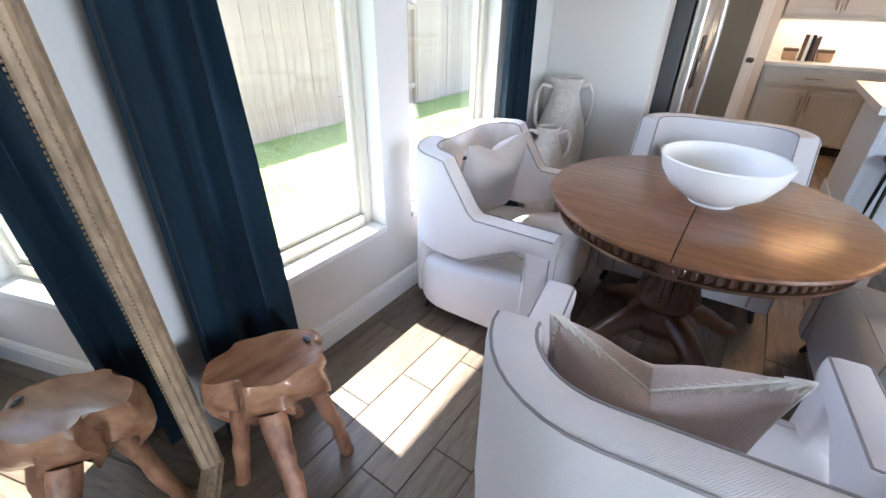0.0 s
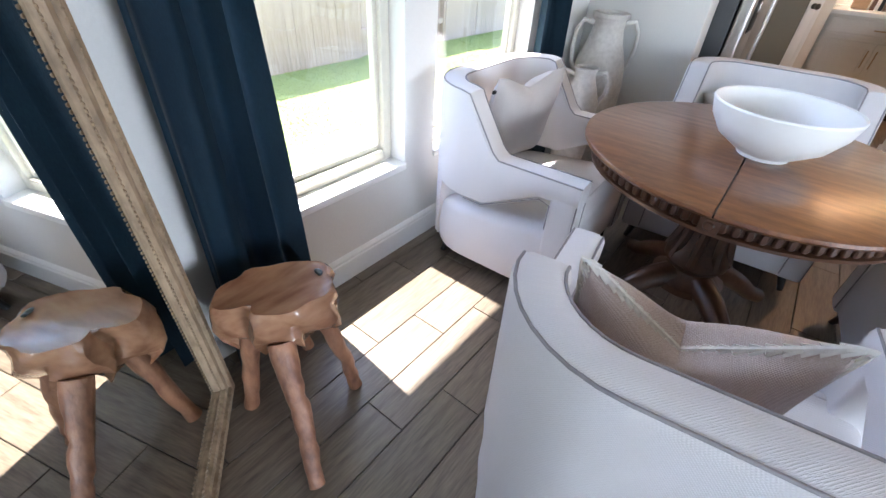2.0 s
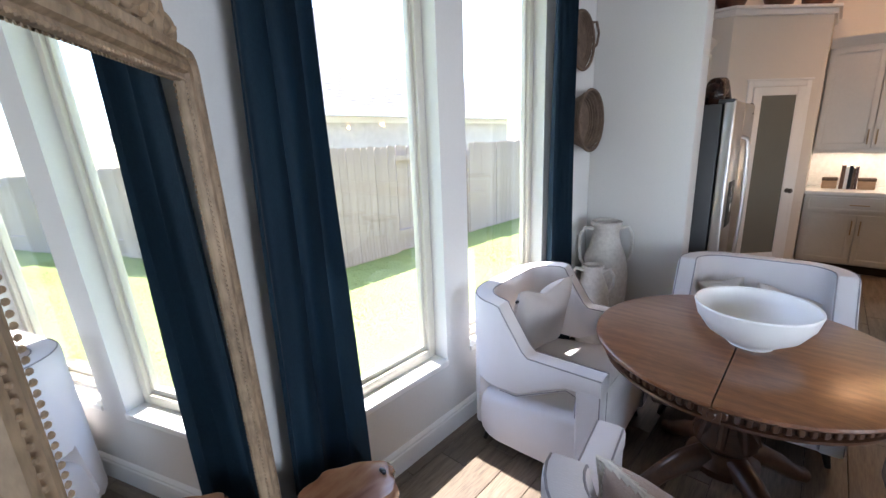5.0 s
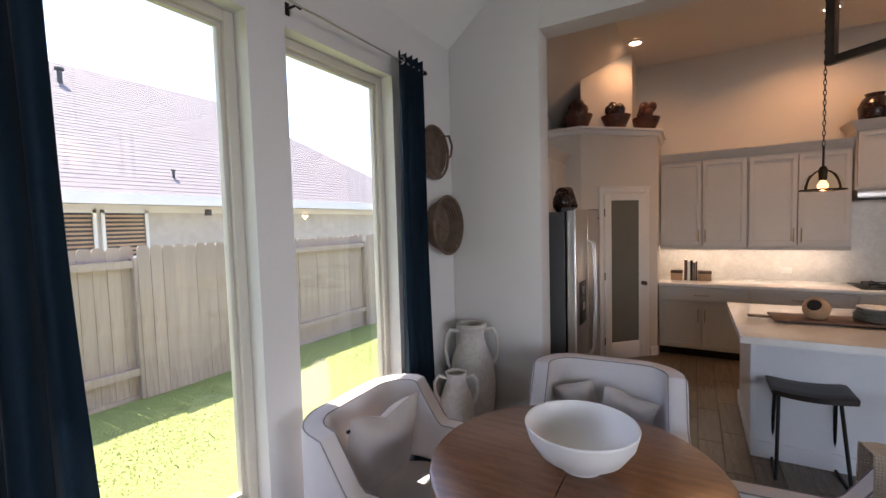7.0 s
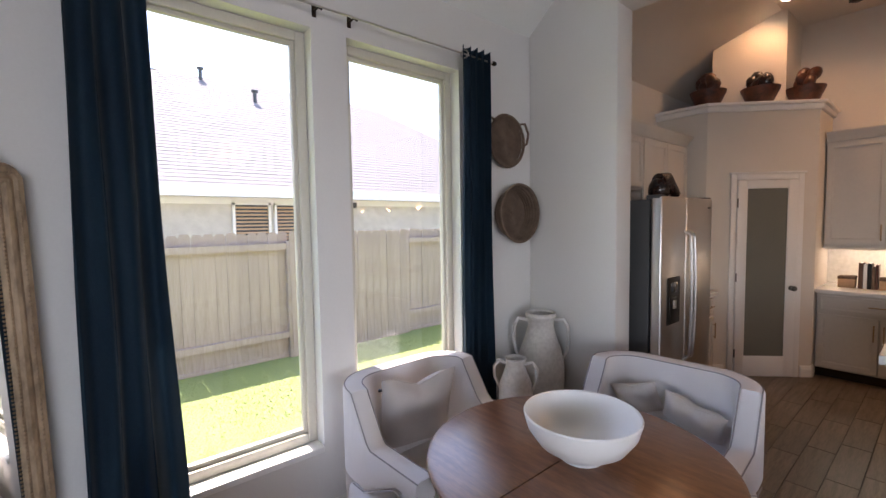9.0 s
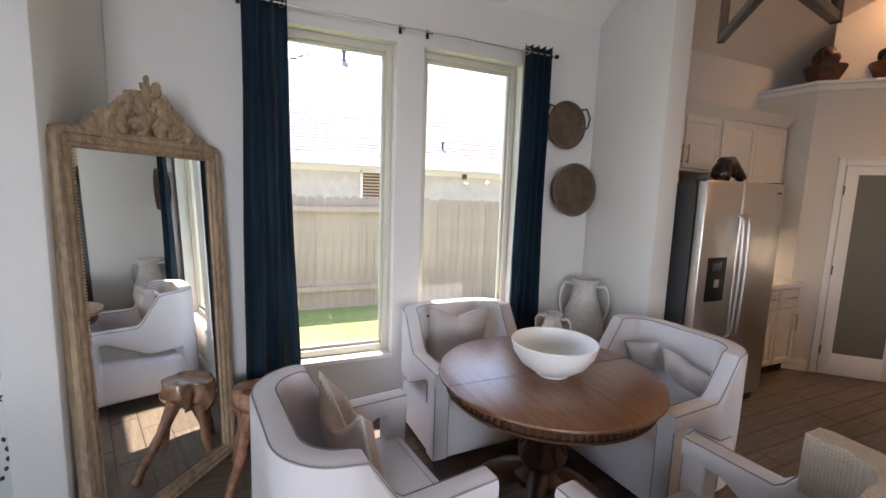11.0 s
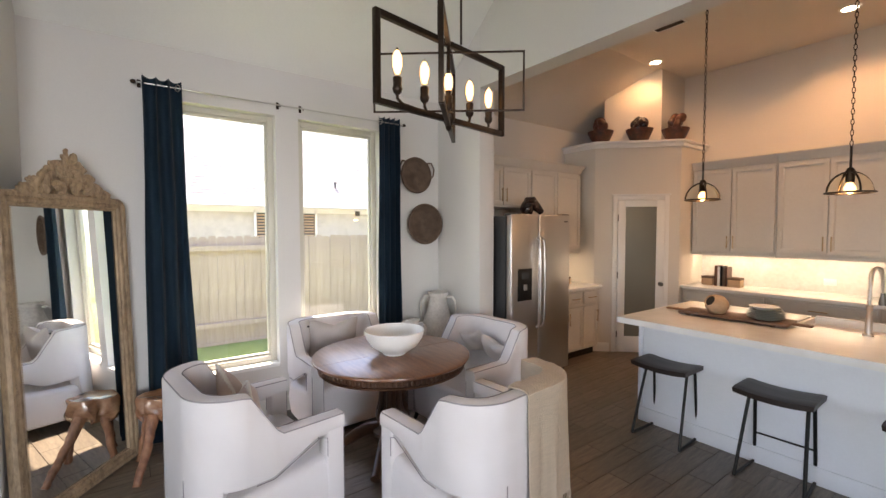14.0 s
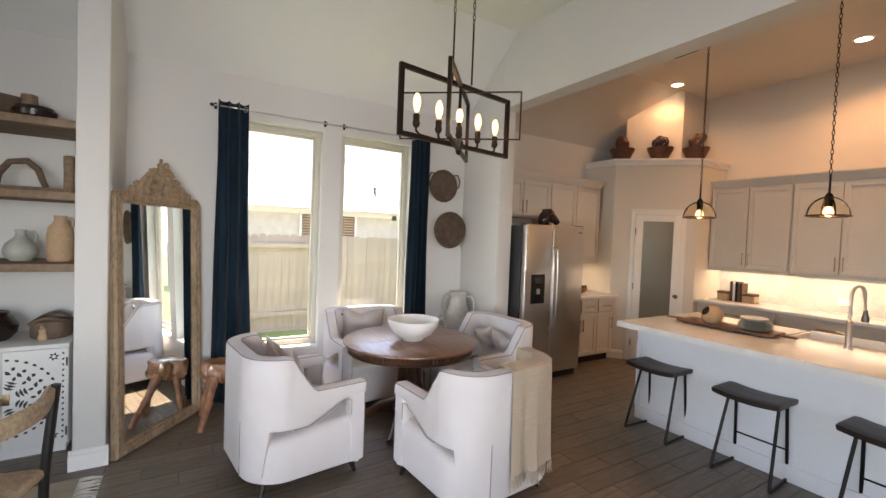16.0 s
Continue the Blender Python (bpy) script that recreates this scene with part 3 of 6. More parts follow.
def mirror():
    m = thing("standing_mirror", "tall leaning mirror with carved bleached-wood frame and crest", "mirror", pose(-0.445, 0.50, 0.0, -1.6, 0, 143.4))
    W, H, F = 0.448, 1.885, 0.088
    prof = [(0.0, 0.0), (0.0, -0.038), (0.012, -0.052), (0.03, -0.05), (0.036, -0.04), (0.052, -0.046), (0.064, -0.042), (0.070, -0.03), (0.082, -0.032), (F, -0.022), (F, 0.0)]
    # a mitred frame with rounded upper corners
    R = 0.06
    path = [(-W, 0.0, 1, 1), (W, 0.0, -1, 1)]
    arc = [(W - R + R * math.cos(a), H - R + R * math.sin(a), -math.cos(a), -math.sin(a)) for a in [math.pi / 2 * i / 5 for i in range(6)]]
    arc2 = [(-x, z, -nx, nz) for x, z, nx, nz in arc[::-1]]
    bm = bmesh.new()
    rings = []
    for x, z, nx, nz in path + arc + arc2:
        rings.append([bm.verts.new((x + nx * o * (1 if abs(nx) < 1.01 else 1), y, z + nz * o)) for o, y in prof])
    k = len(prof)
    for a, b in zip(rings, rings[1:] + rings[:1]):
        for i in range(k - 1):
            bm.faces.new((a[i], a[i + 1], b[i + 1], b[i]))
        bm.faces.new((a[k - 1], a[0], b[0], b[k - 1]))
    bmesh.ops.recalc_face_normals(bm, faces=bm.faces[:])
    part("frame", bm, M_GILT, m)
    # beading round the glass and on the outer moulding
    bm = bmesh.new()
    for off, step, r in ((0.084, 0.014, 0.0052), (0.032, 0.018, 0.0048)):
        x0, x1, z0, z1 = -W + off, W - off, off, H - off
        for n, (ax, az, bx, bz) in ((int((x1 - x0) / step), (x0, z0, x1, z0)), (int((x1 - x0) / step), (x0, z1, x1, z1)), (int((z1 - z0) / step), (x0, z0, x0, z1)), (int((z1 - z0) / step), (x1, z0, x1, z1))):
            for i in range(n + 1):
                t = i / n
                c = Vector((ax + (bx - ax) * t, -0.034 if off > 0.05 else -0.05, az + (bz - az) * t))
                a = [bm.verts.new(c + r * Vector((math.cos(q), 0, math.sin(q)))) for q in (0, 1.047, 2.094, 3.142, 4.189, 5.236)]
                b = [bm.verts.new(c + r * Vector((0.75 * math.cos(q), -0.66, 0.75 * math.sin(q)))) for q in (0, 1.047, 2.094, 3.142, 4.189, 5.236)]
                top = bm.verts.new(c + Vector((0, -r, 0)))
                for q in range(6):
                    bm.faces.new((a[q], a[(q + 1) % 6], b[(q + 1) % 6], b[q]))
                    bm.faces.new((b[q], b[(q + 1) % 6], top))
    b = part("beading", bm, M_GILT, m, "fine carved beading")
    b["kind"] = "stuff"
    part("mirror_glass", box(-W + F - 0.006, -0.022, F - 0.006, W - F + 0.006, -0.014, H - F + 0.006), M_MIRROR, m, "silvered glass", smooth=False)
    part("backing", box(-W + 0.01, -0.012, 0.01, W - 0.01, 0.004, H - 0.01), M_BLACKLEG, m, "dark backing board")
    # carved crest: urn of flowers between acanthus scrolls
    rng = random.Random(4)
    T = H - 0.03
    plate = prism([(-0.32, 0.0), (0.32, 0.0), (0.24, 0.025), (0.15, 0.05), (0.085, 0.11), (0.045, 0.24), (-0.045, 0.24), (-0.085, 0.11), (-0.15, 0.05), (-0.24, 0.025)], 0.0, 0.016)
    bmesh.ops.transform(plate, matrix=Matrix.Translation((0, -0.001, T)) @ Matrix.Rotation(radians(90), 4, "X"), verts=plate.verts)
    crest = part("crest", plate, M_GILT, m, "pierced carved crest with urn, flowers and scrolls")
    for s in (-1, 1):
        for (cx, cz, r0, r1, a0, a1, th) in ((0.11, 0.085, 0.08, 0.02, 2.9, -1.6, 0.016), (0.195, 0.05, 0.07, 0.02, 2.6, -1.2, 0.014), (0.275, 0.03, 0.045, 0.012, 2.6, -1.5, 0.011), (0.065, 0.05, 0.06, 0.012, 0.2, 4.6, 0.013), (0.15, 0.13, 0.042, 0.012, 3.4, -1.8, 0.011), (0.085, 0.185, 0.042, 0.012, 3.2, -1.8, 0.011)):
            pts = []
            for i in range(15):
                t = i / 14
                a, r = a0 + (a1 - a0) * t, r0 + (r1 - r0) * t
                pts.append((s * (cx + r * math.cos(a)), -0.03 - 0.012 * math.sin(3 * t), T + cz + r * math.sin(a)))
            part("scroll", tube(pts, th, 8, taper=[th * (0.5 + 0.9 * math.sin(math.pi * (0.12 + 0.8 * i / 14))) for i in range(15)]), M_GILT, crest)
        for i in range(54):
            t = rng.random()
            x = 0.02 + 0.28 * t
            z = T + 0.02 + (0.25 * (1 - t) ** 1.15 + 0.02) * rng.uniform(0.15, 1.0)
            part("leaf", blob(s * x, -0.025 - rng.random() * 0.02, z, rng.uniform(0.014, 0.026), 0.016, rng.uniform(0.022, 0.040), s * rng.uniform(0.2, 1.5), 6), M_GILT, crest)
        part("scroll", tube([(s * 0.345, -0.03, T + 0.02), (s * 0.28, -0.035, T + 0.05), (s * 0.19, -0.03, T + 0.10)], 0.012, 8, taper=(0.007, 0.013, 0.015)), M_GILT, crest)
    part("urn", lathe([(0.012, 0), (0.03, 0.01), (0.016, 0.03), (0.03, 0.06), (0.058, 0.10), (0.062, 0.112), (0.05, 0.114)], 16), M_GILT, crest).matrix_basis = Matrix.Translation((0, -0.022, T + 0.02)) @ Matrix.Diagonal((1, 0.5, 1, 1))
    for i in range(13):
        part("bead", blob(-0.06 + 0.01 * i, -0.05, T + 0.135, 0.005, 0.005, 0.006, 0, 6), M_GILT, crest)
    for j in range(7):
        n = 6 - j if j < 6 else 1
        for i in range(n):
            part("flower", blob((i - (n - 1) / 2) * 0.022 + rng.uniform(-0.004, 0.004), -0.03 - 0.006 * math.cos(i), T + 0.155 + j * 0.024, 0.014, 0.014, 0.019, rng.uniform(-0.6, 0.6), 6), M_GILT, crest)
    return m


mirror()

# ---- rustic stool ----
M_TEAK = material("raw_teak_root", (0.40, 0.19, 0.105), 0.5, scale=11, grain=38, colour2=(0.13, 0.05, 0.028), stretch=(1, 1, 0.4), bump=0.8, depth=0.008, coat=0.04)
M_TEAK_TOP = material("polished_teak_slab", (0.44, 0.235, 0.135), 0.24, scale=7, grain=26, colour2=(0.22, 0.095, 0.05), stretch=(1, 0.3, 1), bump=0.25, depth=0.003, coat=0.3)


def rustic_stool():
    s = thing("rustic_stool", "low rustic teak-root stool with live edge and splayed legs", "stool", pose(-0.60, 0.955, 0.0, 0, 0, 0))
    rng = random.Random(9)
    bm = bmesh.new()
    n = 44
    levels = [(0.470, 0.90, 0.0), (0.473, 0.965, 0.0), (0.465, 1.0, 0.005), (0.435, 1.03, 0.010), (0.40, 0.99, 0.017), (0.365, 1.01, 0.016), (0.33, 0.93, 0.022), (0.30, 0.78, 0.022), (0.295, 0.45, 0.01)]
    ax, ay, th = 0.118, 0.172, radians(-32)
    rows = []
    for z, k, w in levels:
        row = []
        for i in range(n):
            a = 2 * math.pi * i / n
            r = 1 + 0.07 * math.sin(3 * a + 0.7) + 0.055 * math.sin(5 * a + 2.0) + 0.03 * math.sin(9 * a)
            r -= 0.20 * math.exp(-((a - 5.55) / 0.20) ** 2) + 0.10 * math.exp(-((a - 3.9) / 0.18) ** 2)
            x, y = ax * r * k * math.cos(a), ay * r * k * math.sin(a)
            x, y = x * math.cos(th) - y * math.sin(th), x * math.sin(th) + y * math.cos(th)
            row.append(bm.verts.new((x + w * math.sin(7 * a + z * 40), y + w * math.cos(6 * a), z + 0.006 * math.sin(2 * a + 1) * (1 if z > 0.4 else 2))))
        rows.append(row)
    for a, b in zip(rows, rows[1:]):
        for i in range(n):
            bm.faces.new((a[i], b[i], b[(i + 1) % n], a[(i + 1) % n]))
    bm.faces.new(rows[0])
    bm.faces.new(rows[-1][::-1])
    bmesh.ops.recalc_face_normals(bm, faces=bm.faces[:])
    part("seat", bm, M_TEAK_TOP, s, "polished live-edge slab with a knot hole")
    # flat black lumps stand for the shade in the knot hole; the slab is uncut
    part("knot_hole_shade", joined(blob(0, 0, 0, 0.016, 0.011, 0.004, 0.2, 10), blob(0.012, -0.004, 0, 0.009, 0.008, 0.004, 0, 8)), M_BLACKLEG, s).matrix_basis = Matrix.Translation((0.03, 0.125, 0.4725))
    for pts, r in (([(0.09, -0.07, 0.36), (0.16, -0.10, 0.24), (0.225, -0.125, 0.14), (0.28, -0.155, 0.07), (0.325, -0.18, 0.0)], (0.05, 0.036, 0.032, 0.030, 0.024)),
                   ([(0.06, 0.08, 0.36), (0.10, 0.10, 0.25), (0.125, 0.12, 0.12), (0.147, 0.13, 0.0)], (0.045, 0.032, 0.028, 0.024)),
                   ([(-0.04, -0.09, 0.36), (-0.045, -0.12, 0.2), (-0.06, -0.155, 0.0)], (0.045, 0.032, 0.026)),
                   ([(-0.06, 0.06, 0.36), (-0.10, 0.09, 0.2), (-0.13, 0.13, 0.0)], (0.045, 0.030, 0.024))):
        fine, rad = [], []
        for i in range(len(pts) - 1):
            for q in range(4):
                t = q / 4
                p = Vector(pts[i]).lerp(Vector(pts[i + 1]), t)
                fine.append(p + Vector((rng.uniform(-1, 1), rng.uniform(-1, 1), 0)) * 0.004)
                rad.append((r[i] * (1 - t) + r[i + 1] * t) * 0.84 * rng.uniform(0.9, 1.1))
        fine.append(Vector(pts[-1]))
        rad.append(r[-1])
        part("leg", tube(fine, 0.03, 12, taper=rad), M_TEAK, s)
    return s


rustic_stool()


# ---- pillows and throw ----
def pillow(name, label, w, h, t, mat, m, chop=0.05, stitch=None, seed=1):
    rng = random.Random(seed)
    p = thing(name, label, "pillow", m)
    n = 22
    bm = bmesh.new()
    sides = []

    def place(u, v, s):
        e = (max(0.0, 1 - u ** 4) * max(0.0, 1 - v ** 4)) ** 0.7
        x = w / 2 * u * (1 - 0.055 * (1 - v * v))
        z = h / 2 * v * (1 - 0.055 * (1 - u * u))
        z -= chop * max(0.0, 1 - abs(u) / (0.92 if stitch else 0.7)) * max(0, v) ** 2
        y = s * t / 2 * e * (1 - 0.25 * math.exp(-(u / 0.25) ** 2) * max(0, v) * (chop > 0.02))
        y += 0.006 * math.sin(5 * u + 3 * v + seed) * e
        return (x, y, z)
    for s in (1, -1):
        sides.append([[bm.verts.new(place(-1 + 2 * i / n, -1 + 2 * j / n, s)) for i in range(n + 1)] for j in range(n + 1)])
    for g, s in zip(sides, (1, -1)):
        for j in range(n):
            for i in range(n):
                f = (g[j][i], g[j][i + 1], g[j + 1][i + 1], g[j + 1][i])
                bm.faces.new(f if s < 0 else f[::-1])
    bmesh.ops.remove_doubles(bm, verts=bm.verts, dist=0.0004)
    part("cushion", bm, mat, p)
    rim = []
    for k in range(4 * n):
        a, b = divmod(k, n)
        q = -1 + 2 * b / n
        u, v = ((q, -1), (1, q), (-q, 1), (-1, -q))[a]
        rim.append(place(u, v, 0))
    if stitch:
        zig = []
        for k in range(len(rim)):
            a, b = Vector(rim[k]), Vector(rim[(k + 1) % len(rim)])
            c = Vector((0, 0, 0))
            for q in range(2):
                zig.append(a.lerp(b, q / 2).lerp(c, 0.0 if q else 0.075) + Vector((0, -0.012 if q == 0 else -0.002, 0)))
        for sd in (1, -1):
            part("stitching", tube([(q.x, q.y * sd * -1, q.z) for q in zig], 0.0045, 4, closed=True), stitch, p, "pale zigzag blanket stitching")
        part("edging", tube(rim, 0.006, 6, closed=True), stitch, p)
    else:
        part("seam", tube(rim, 0.0028, 6, closed=True), mat, p)
    return p


M_GREYLIN = material("greige_linen", (0.47, 0.42, 0.395), 0.9, vary=0.08, scale=8, grain=300, bump=0.5, depth=0.0012, sheen=0.2)
M_BEIGEW = material("beige_wool", (0.56, 0.46, 0.415), 0.95, scale=6, grain=240, colour2=(0.44, 0.345, 0.30), bump=0.6, depth=0.002, sheen=0.2, weave=(90, 0, 0.06))
M_PALEP = material("pale_pillow_cotton", (0.66, 0.59, 0.54), 0.95, vary=0.06, scale=8, grain=200, bump=0.5, depth=0.002, weave=(90, 10, 0.05))
M_IVORYW = material("ivory_wool_stitch", (0.74, 0.70, 0.63), 0.95, bump=0.3)
M_THROW = material("cream_cotton_throw", (0.68, 0.555, 0.42), 0.95, vary=0.08, scale=20, grain=200, stretch=(1, 1, 6), bump=0.9, depth=0.005, weave=(34, 0, 0.16))
pb = pillow("pillow", "greige linen pillow with a chopped top on the armchair", 0.42, 0.43, 0.16, M_GREYLIN, pose(-0.575, 2.23, 0.672, 14, 0, 78) , chop=0.055, seed=3)
part("fabric_tag", box(-0.225, -0.006, 0.155, -0.208, 0.004, 0.168, bevel=0.001), M_BLACK, pb, "small black label")
pillow("pillow", "beige wool pillow with zigzag stitched edge on the armchair", 0.46, 0.43, 0.15, M_BEIGEW, pose(0.375, 1.285, 0.635, -13, 0, 191), chop=0.16, stitch=M_IVORYW, seed=5)
pillow("pillow", "small pale pillow on the armchair beside the jars", 0.24, 0.20, 0.10, M_PALEP, pose(0.11, 3.30, 0.65, 24, -14, 14), chop=0.02, seed=6)
pillow("pillow", "small ivory pillow on the armchair beside the jars", 0.30, 0.20, 0.11, M_PALEP, pose(0.41, 3.28, 0.64, 26, 14, 2), chop=0.03, seed=7)


def throw_blanket(m):
    c = thing("throw_blanket", "cream woven cotton throw with fringe draped over the armchair", "blanket", m)
    out = [q for q in dense(u_path(0.425, -0.405, 0.35, 0.25), 0.02) if q[1] < -0.05 and q[0] > -0.09]
    rows = []
    bm = bmesh.new()
    for i, (x, y) in enumerate(out):
        a, b = out[max(0, i - 1)], out[min(len(out) - 1, i + 1)]
        d = Vector((b[0] - a[0], b[1] - a[1], 0)).normalized()
        nrm = Vector((d.y, -d.x, 0))
        if nrm.dot(Vector((x, y + 0.0, 0))) < 0:
            nrm = -nrm
        base = Vector((x, y, 0))
        ring = []
        rip = 0.013 * math.sin(i * 0.8) + 0.006 * math.sin(i * 1.9 + 1)
        hang = 0.24 + 0.015 * math.sin(i * 0.4)
        for k in range(13):
            z = hang + (BACK_Z - hang) * k / 12
            ring.append(base + nrm * (0.016 + (0.012 + rip) * (1 - k / 12)) + Vector((0, 0, z)))
        for k in range(1, 6):
            ring.append(base + nrm * (0.010 - 0.125 * k / 5) + Vector((0, 0, BACK_Z + 0.014 + 0.004 * math.sin(i + k))))
        for k in range(1, 7):
            ring.append(base - nrm * 0.119 + Vector((0, 0, BACK_Z + 0.01 - 0.035 * k)))
        rows.append([bm.verts.new(p) for p in ring])
    for a, b in zip(rows, rows[1:]):
        for k in range(len(a) - 1):
            bm.faces.new((a[k], a[k + 1], b[k + 1], b[k]))
    ends = [r[0].co.copy() for r in rows]
    bmesh.ops.recalc_face_normals(bm, faces=bm.faces[:])
    bmesh.ops.solidify(bm, geom=bm.faces[:], thickness=0.006)
    part("cloth", bm, M_THROW, c)
    bm = bmesh.new()
    rng = random.Random(2)
    for a, b in zip(ends, ends[1:]):
        for q in (0.0, 0.5):
            p = a.lerp(b, q)
            joined(bm, tube([p, p + Vector((rng.uniform(-0.006, 0.006), rng.uniform(-0.006, 0.006), -0.045)), p + Vector((rng.uniform(-0.012, 0.012), rng.uniform(-0.012, 0.012), -0.085))], 0.004, 5, taper=(0.0028, 0.0045, 0.002)))
    part("fringe", bm, M_THROW, c, "knotted cotton fringe")["kind"] = "stuff"
    return c


throw_blanket(pose(1.25, 2.36, 0, 0, 0, 95))

# ---- jars and wall baskets ----
M_CLAY = material("limewashed_clay", (0.62, 0.59, 0.555), 0.9, scale=5, grain=40, colour2=(0.47, 0.44, 0.41), bump=0.5, depth=0.004)
M_WICKER = material("dark_woven_wicker", (0.17, 0.115, 0.08), 0.85, scale=12, grain=120, colour2=(0.085, 0.055, 0.04), bump=0.6, depth=0.003)


def amphora(name, label, profile, handles, m):
    j = thing(name, label, "jar", m)
    part("body", lathe(profile, 40, close=False), M_CLAY, j)
    for s in (-1, 1):
        part("handle", tube([(s * x, 0, z) for x, z in handles], 0.014, 8, taper=[0.016] + [0.013] * (len(handles) - 2) + [0.017]), M_CLAY, j)
    return j


amphora("clay_jar", "tall grey limewashed clay jar with two handles standing on the floor",
        [(0, 0), (0.10, 0), (0.115, 0.02), (0.15, 0.25), (0.172, 0.48), (0.172, 0.60), (0.15, 0.72), (0.112, 0.82), (0.092, 0.90), (0.096, 0.95), (0.112, 0.968), (0.112, 0.99), (0.10, 0.995), (0.085, 0.985), (0.08, 0.9), (0.12, 0.75), (0.0, 0.5)],
        [(0.095, 0.935), (0.16, 0.945), (0.192, 0.89), (0.198, 0.80), (0.185, 0.70), (0.155, 0.66)], pose(-0.70, 3.472, 0, 0, 0, 37))
amphora("clay_pitcher", "slender grey clay jar with looped handles standing on the floor",
        [(0, 0), (0.07, 0), (0.08, 0.02), (0.105, 0.2), (0.118, 0.42), (0.11, 0.56), (0.08, 0.64), (0.062, 0.69), (0.066, 0.72), (0.074, 0.737), (0.066, 0.742), (0.054, 0.73), (0.05, 0.66), (0.0, 0.45)],
        [(0.06, 0.70), (0.115, 0.715), (0.145, 0.67), (0.142, 0.59), (0.10, 0.52)], pose(-0.645, 3.12, 0, 0, 0, 30))


def wall_basket(label, y, z, r, depth, handle):
    b = thing("wall_basket", label, "basket", pose(WX, y, z, 0, 90, 0), group="baskets on the wall")
    bm = bmesh.new()
    n = 44
    turns = int(r / 0.011)
    pts = []
    for k in range(turns * n):
        rr = 0.006 + 0.011 * k / n
        zz = 0.012 + (max(0, rr - r * 0.72) / (r * 0.28)) ** 1.3 * depth
        a = 2 * math.pi * k / n
        pts.append((rr * math.cos(a), rr * math.sin(a), zz + 0.0012 * (-1) ** k))
    bm = tube(pts, 0.0066, 5)
    part("coil", bm, M_WICKER, b, "coiled wicker body")
    part("rim", tube([(r * math.cos(2 * math.pi * i / n), r * math.sin(2 * math.pi * i / n), depth + 0.016) for i in range(n)], 0.011, 7, closed=True), M_WICKER, b)
    part("back", lathe([(0, 0.001), (r * 0.8, 0.001), (r * 0.98, depth)], n, close=False), M_WICKER, b)
    if handle:
        for s in (1, -1):
            part("handle", tube([(-r * 0.72, s * r * 0.68, depth + 0.02), (-r * 0.78, s * r * 1.0, depth + 0.03), (-r * 0.4, s * r * 1.18, depth + 0.035), (0.0, s * r * 1.12, depth + 0.03), (r * 0.12, s * r * 0.98, depth + 0.02)], 0.009, 7), M_WICKER, b)
    return b


wall_basket("dark woven wicker tray basket with ear handles hung on the wall", 3.315, 2.255, 0.185, 0.035, True)
wall_basket("round dark woven wicker bowl basket hung on the wall", 3.40, 1.727, 0.212, 0.085, False)


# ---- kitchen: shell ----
structure("wall_pantry", prism([(WX - 0.02, 5.88), (-0.423, 5.88), (0.34, 6.643), (0.34, NORTH + 0.02), (WX - 0.02, NORTH + 0.02)], 0, 2.75), M_KWALL, "angled painted pantry wall, warm lamp tint put into its colour")
structure("ledge", prism([(WX - 0.02, 5.82), (-0.40, 5.82), (0.40, 6.62), (0.40, NORTH + 0.02), (WX - 0.02, NORTH + 0.02)], 2.805, 2.835, bevel=0.008), M_TRIM, "white moulded ledge above the pantry")
structure("trim", prism([(WX - 0.02, 5.85), (-0.412, 5.85), (0.37, 6.632), (0.37, NORTH + 0.02), (WX - 0.02, NORTH + 0.02)], 2.75, 2.805, bevel=0.01), M_TRIM, "white cove moulding under the ledge")
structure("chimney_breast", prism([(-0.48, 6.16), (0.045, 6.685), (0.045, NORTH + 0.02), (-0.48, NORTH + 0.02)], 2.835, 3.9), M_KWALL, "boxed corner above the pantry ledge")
baseboard(-0.275, 6.028, -0.423, 5.88, 0.707, -0.707, 0.12)
baseboard(0.34, 6.643, 0.262, 6.565, 0.707, -0.707, 0.12)
baseboard(0.34, 6.643, 0.34, 6.72, 1, 0, 0.12)

M_FROST = material("frosted_glass", (0.17, 0.17, 0.145), 0.22, vary=0.02, bump=0.02)
M_BRASS = material("warm_brass_pull", (0.42, 0.30, 0.17), 0.35, metal=0.9, bump=0.03)
M_KNOB = material("dark_nickel", (0.15, 0.14, 0.13), 0.3, metal=0.9, bump=0.02)


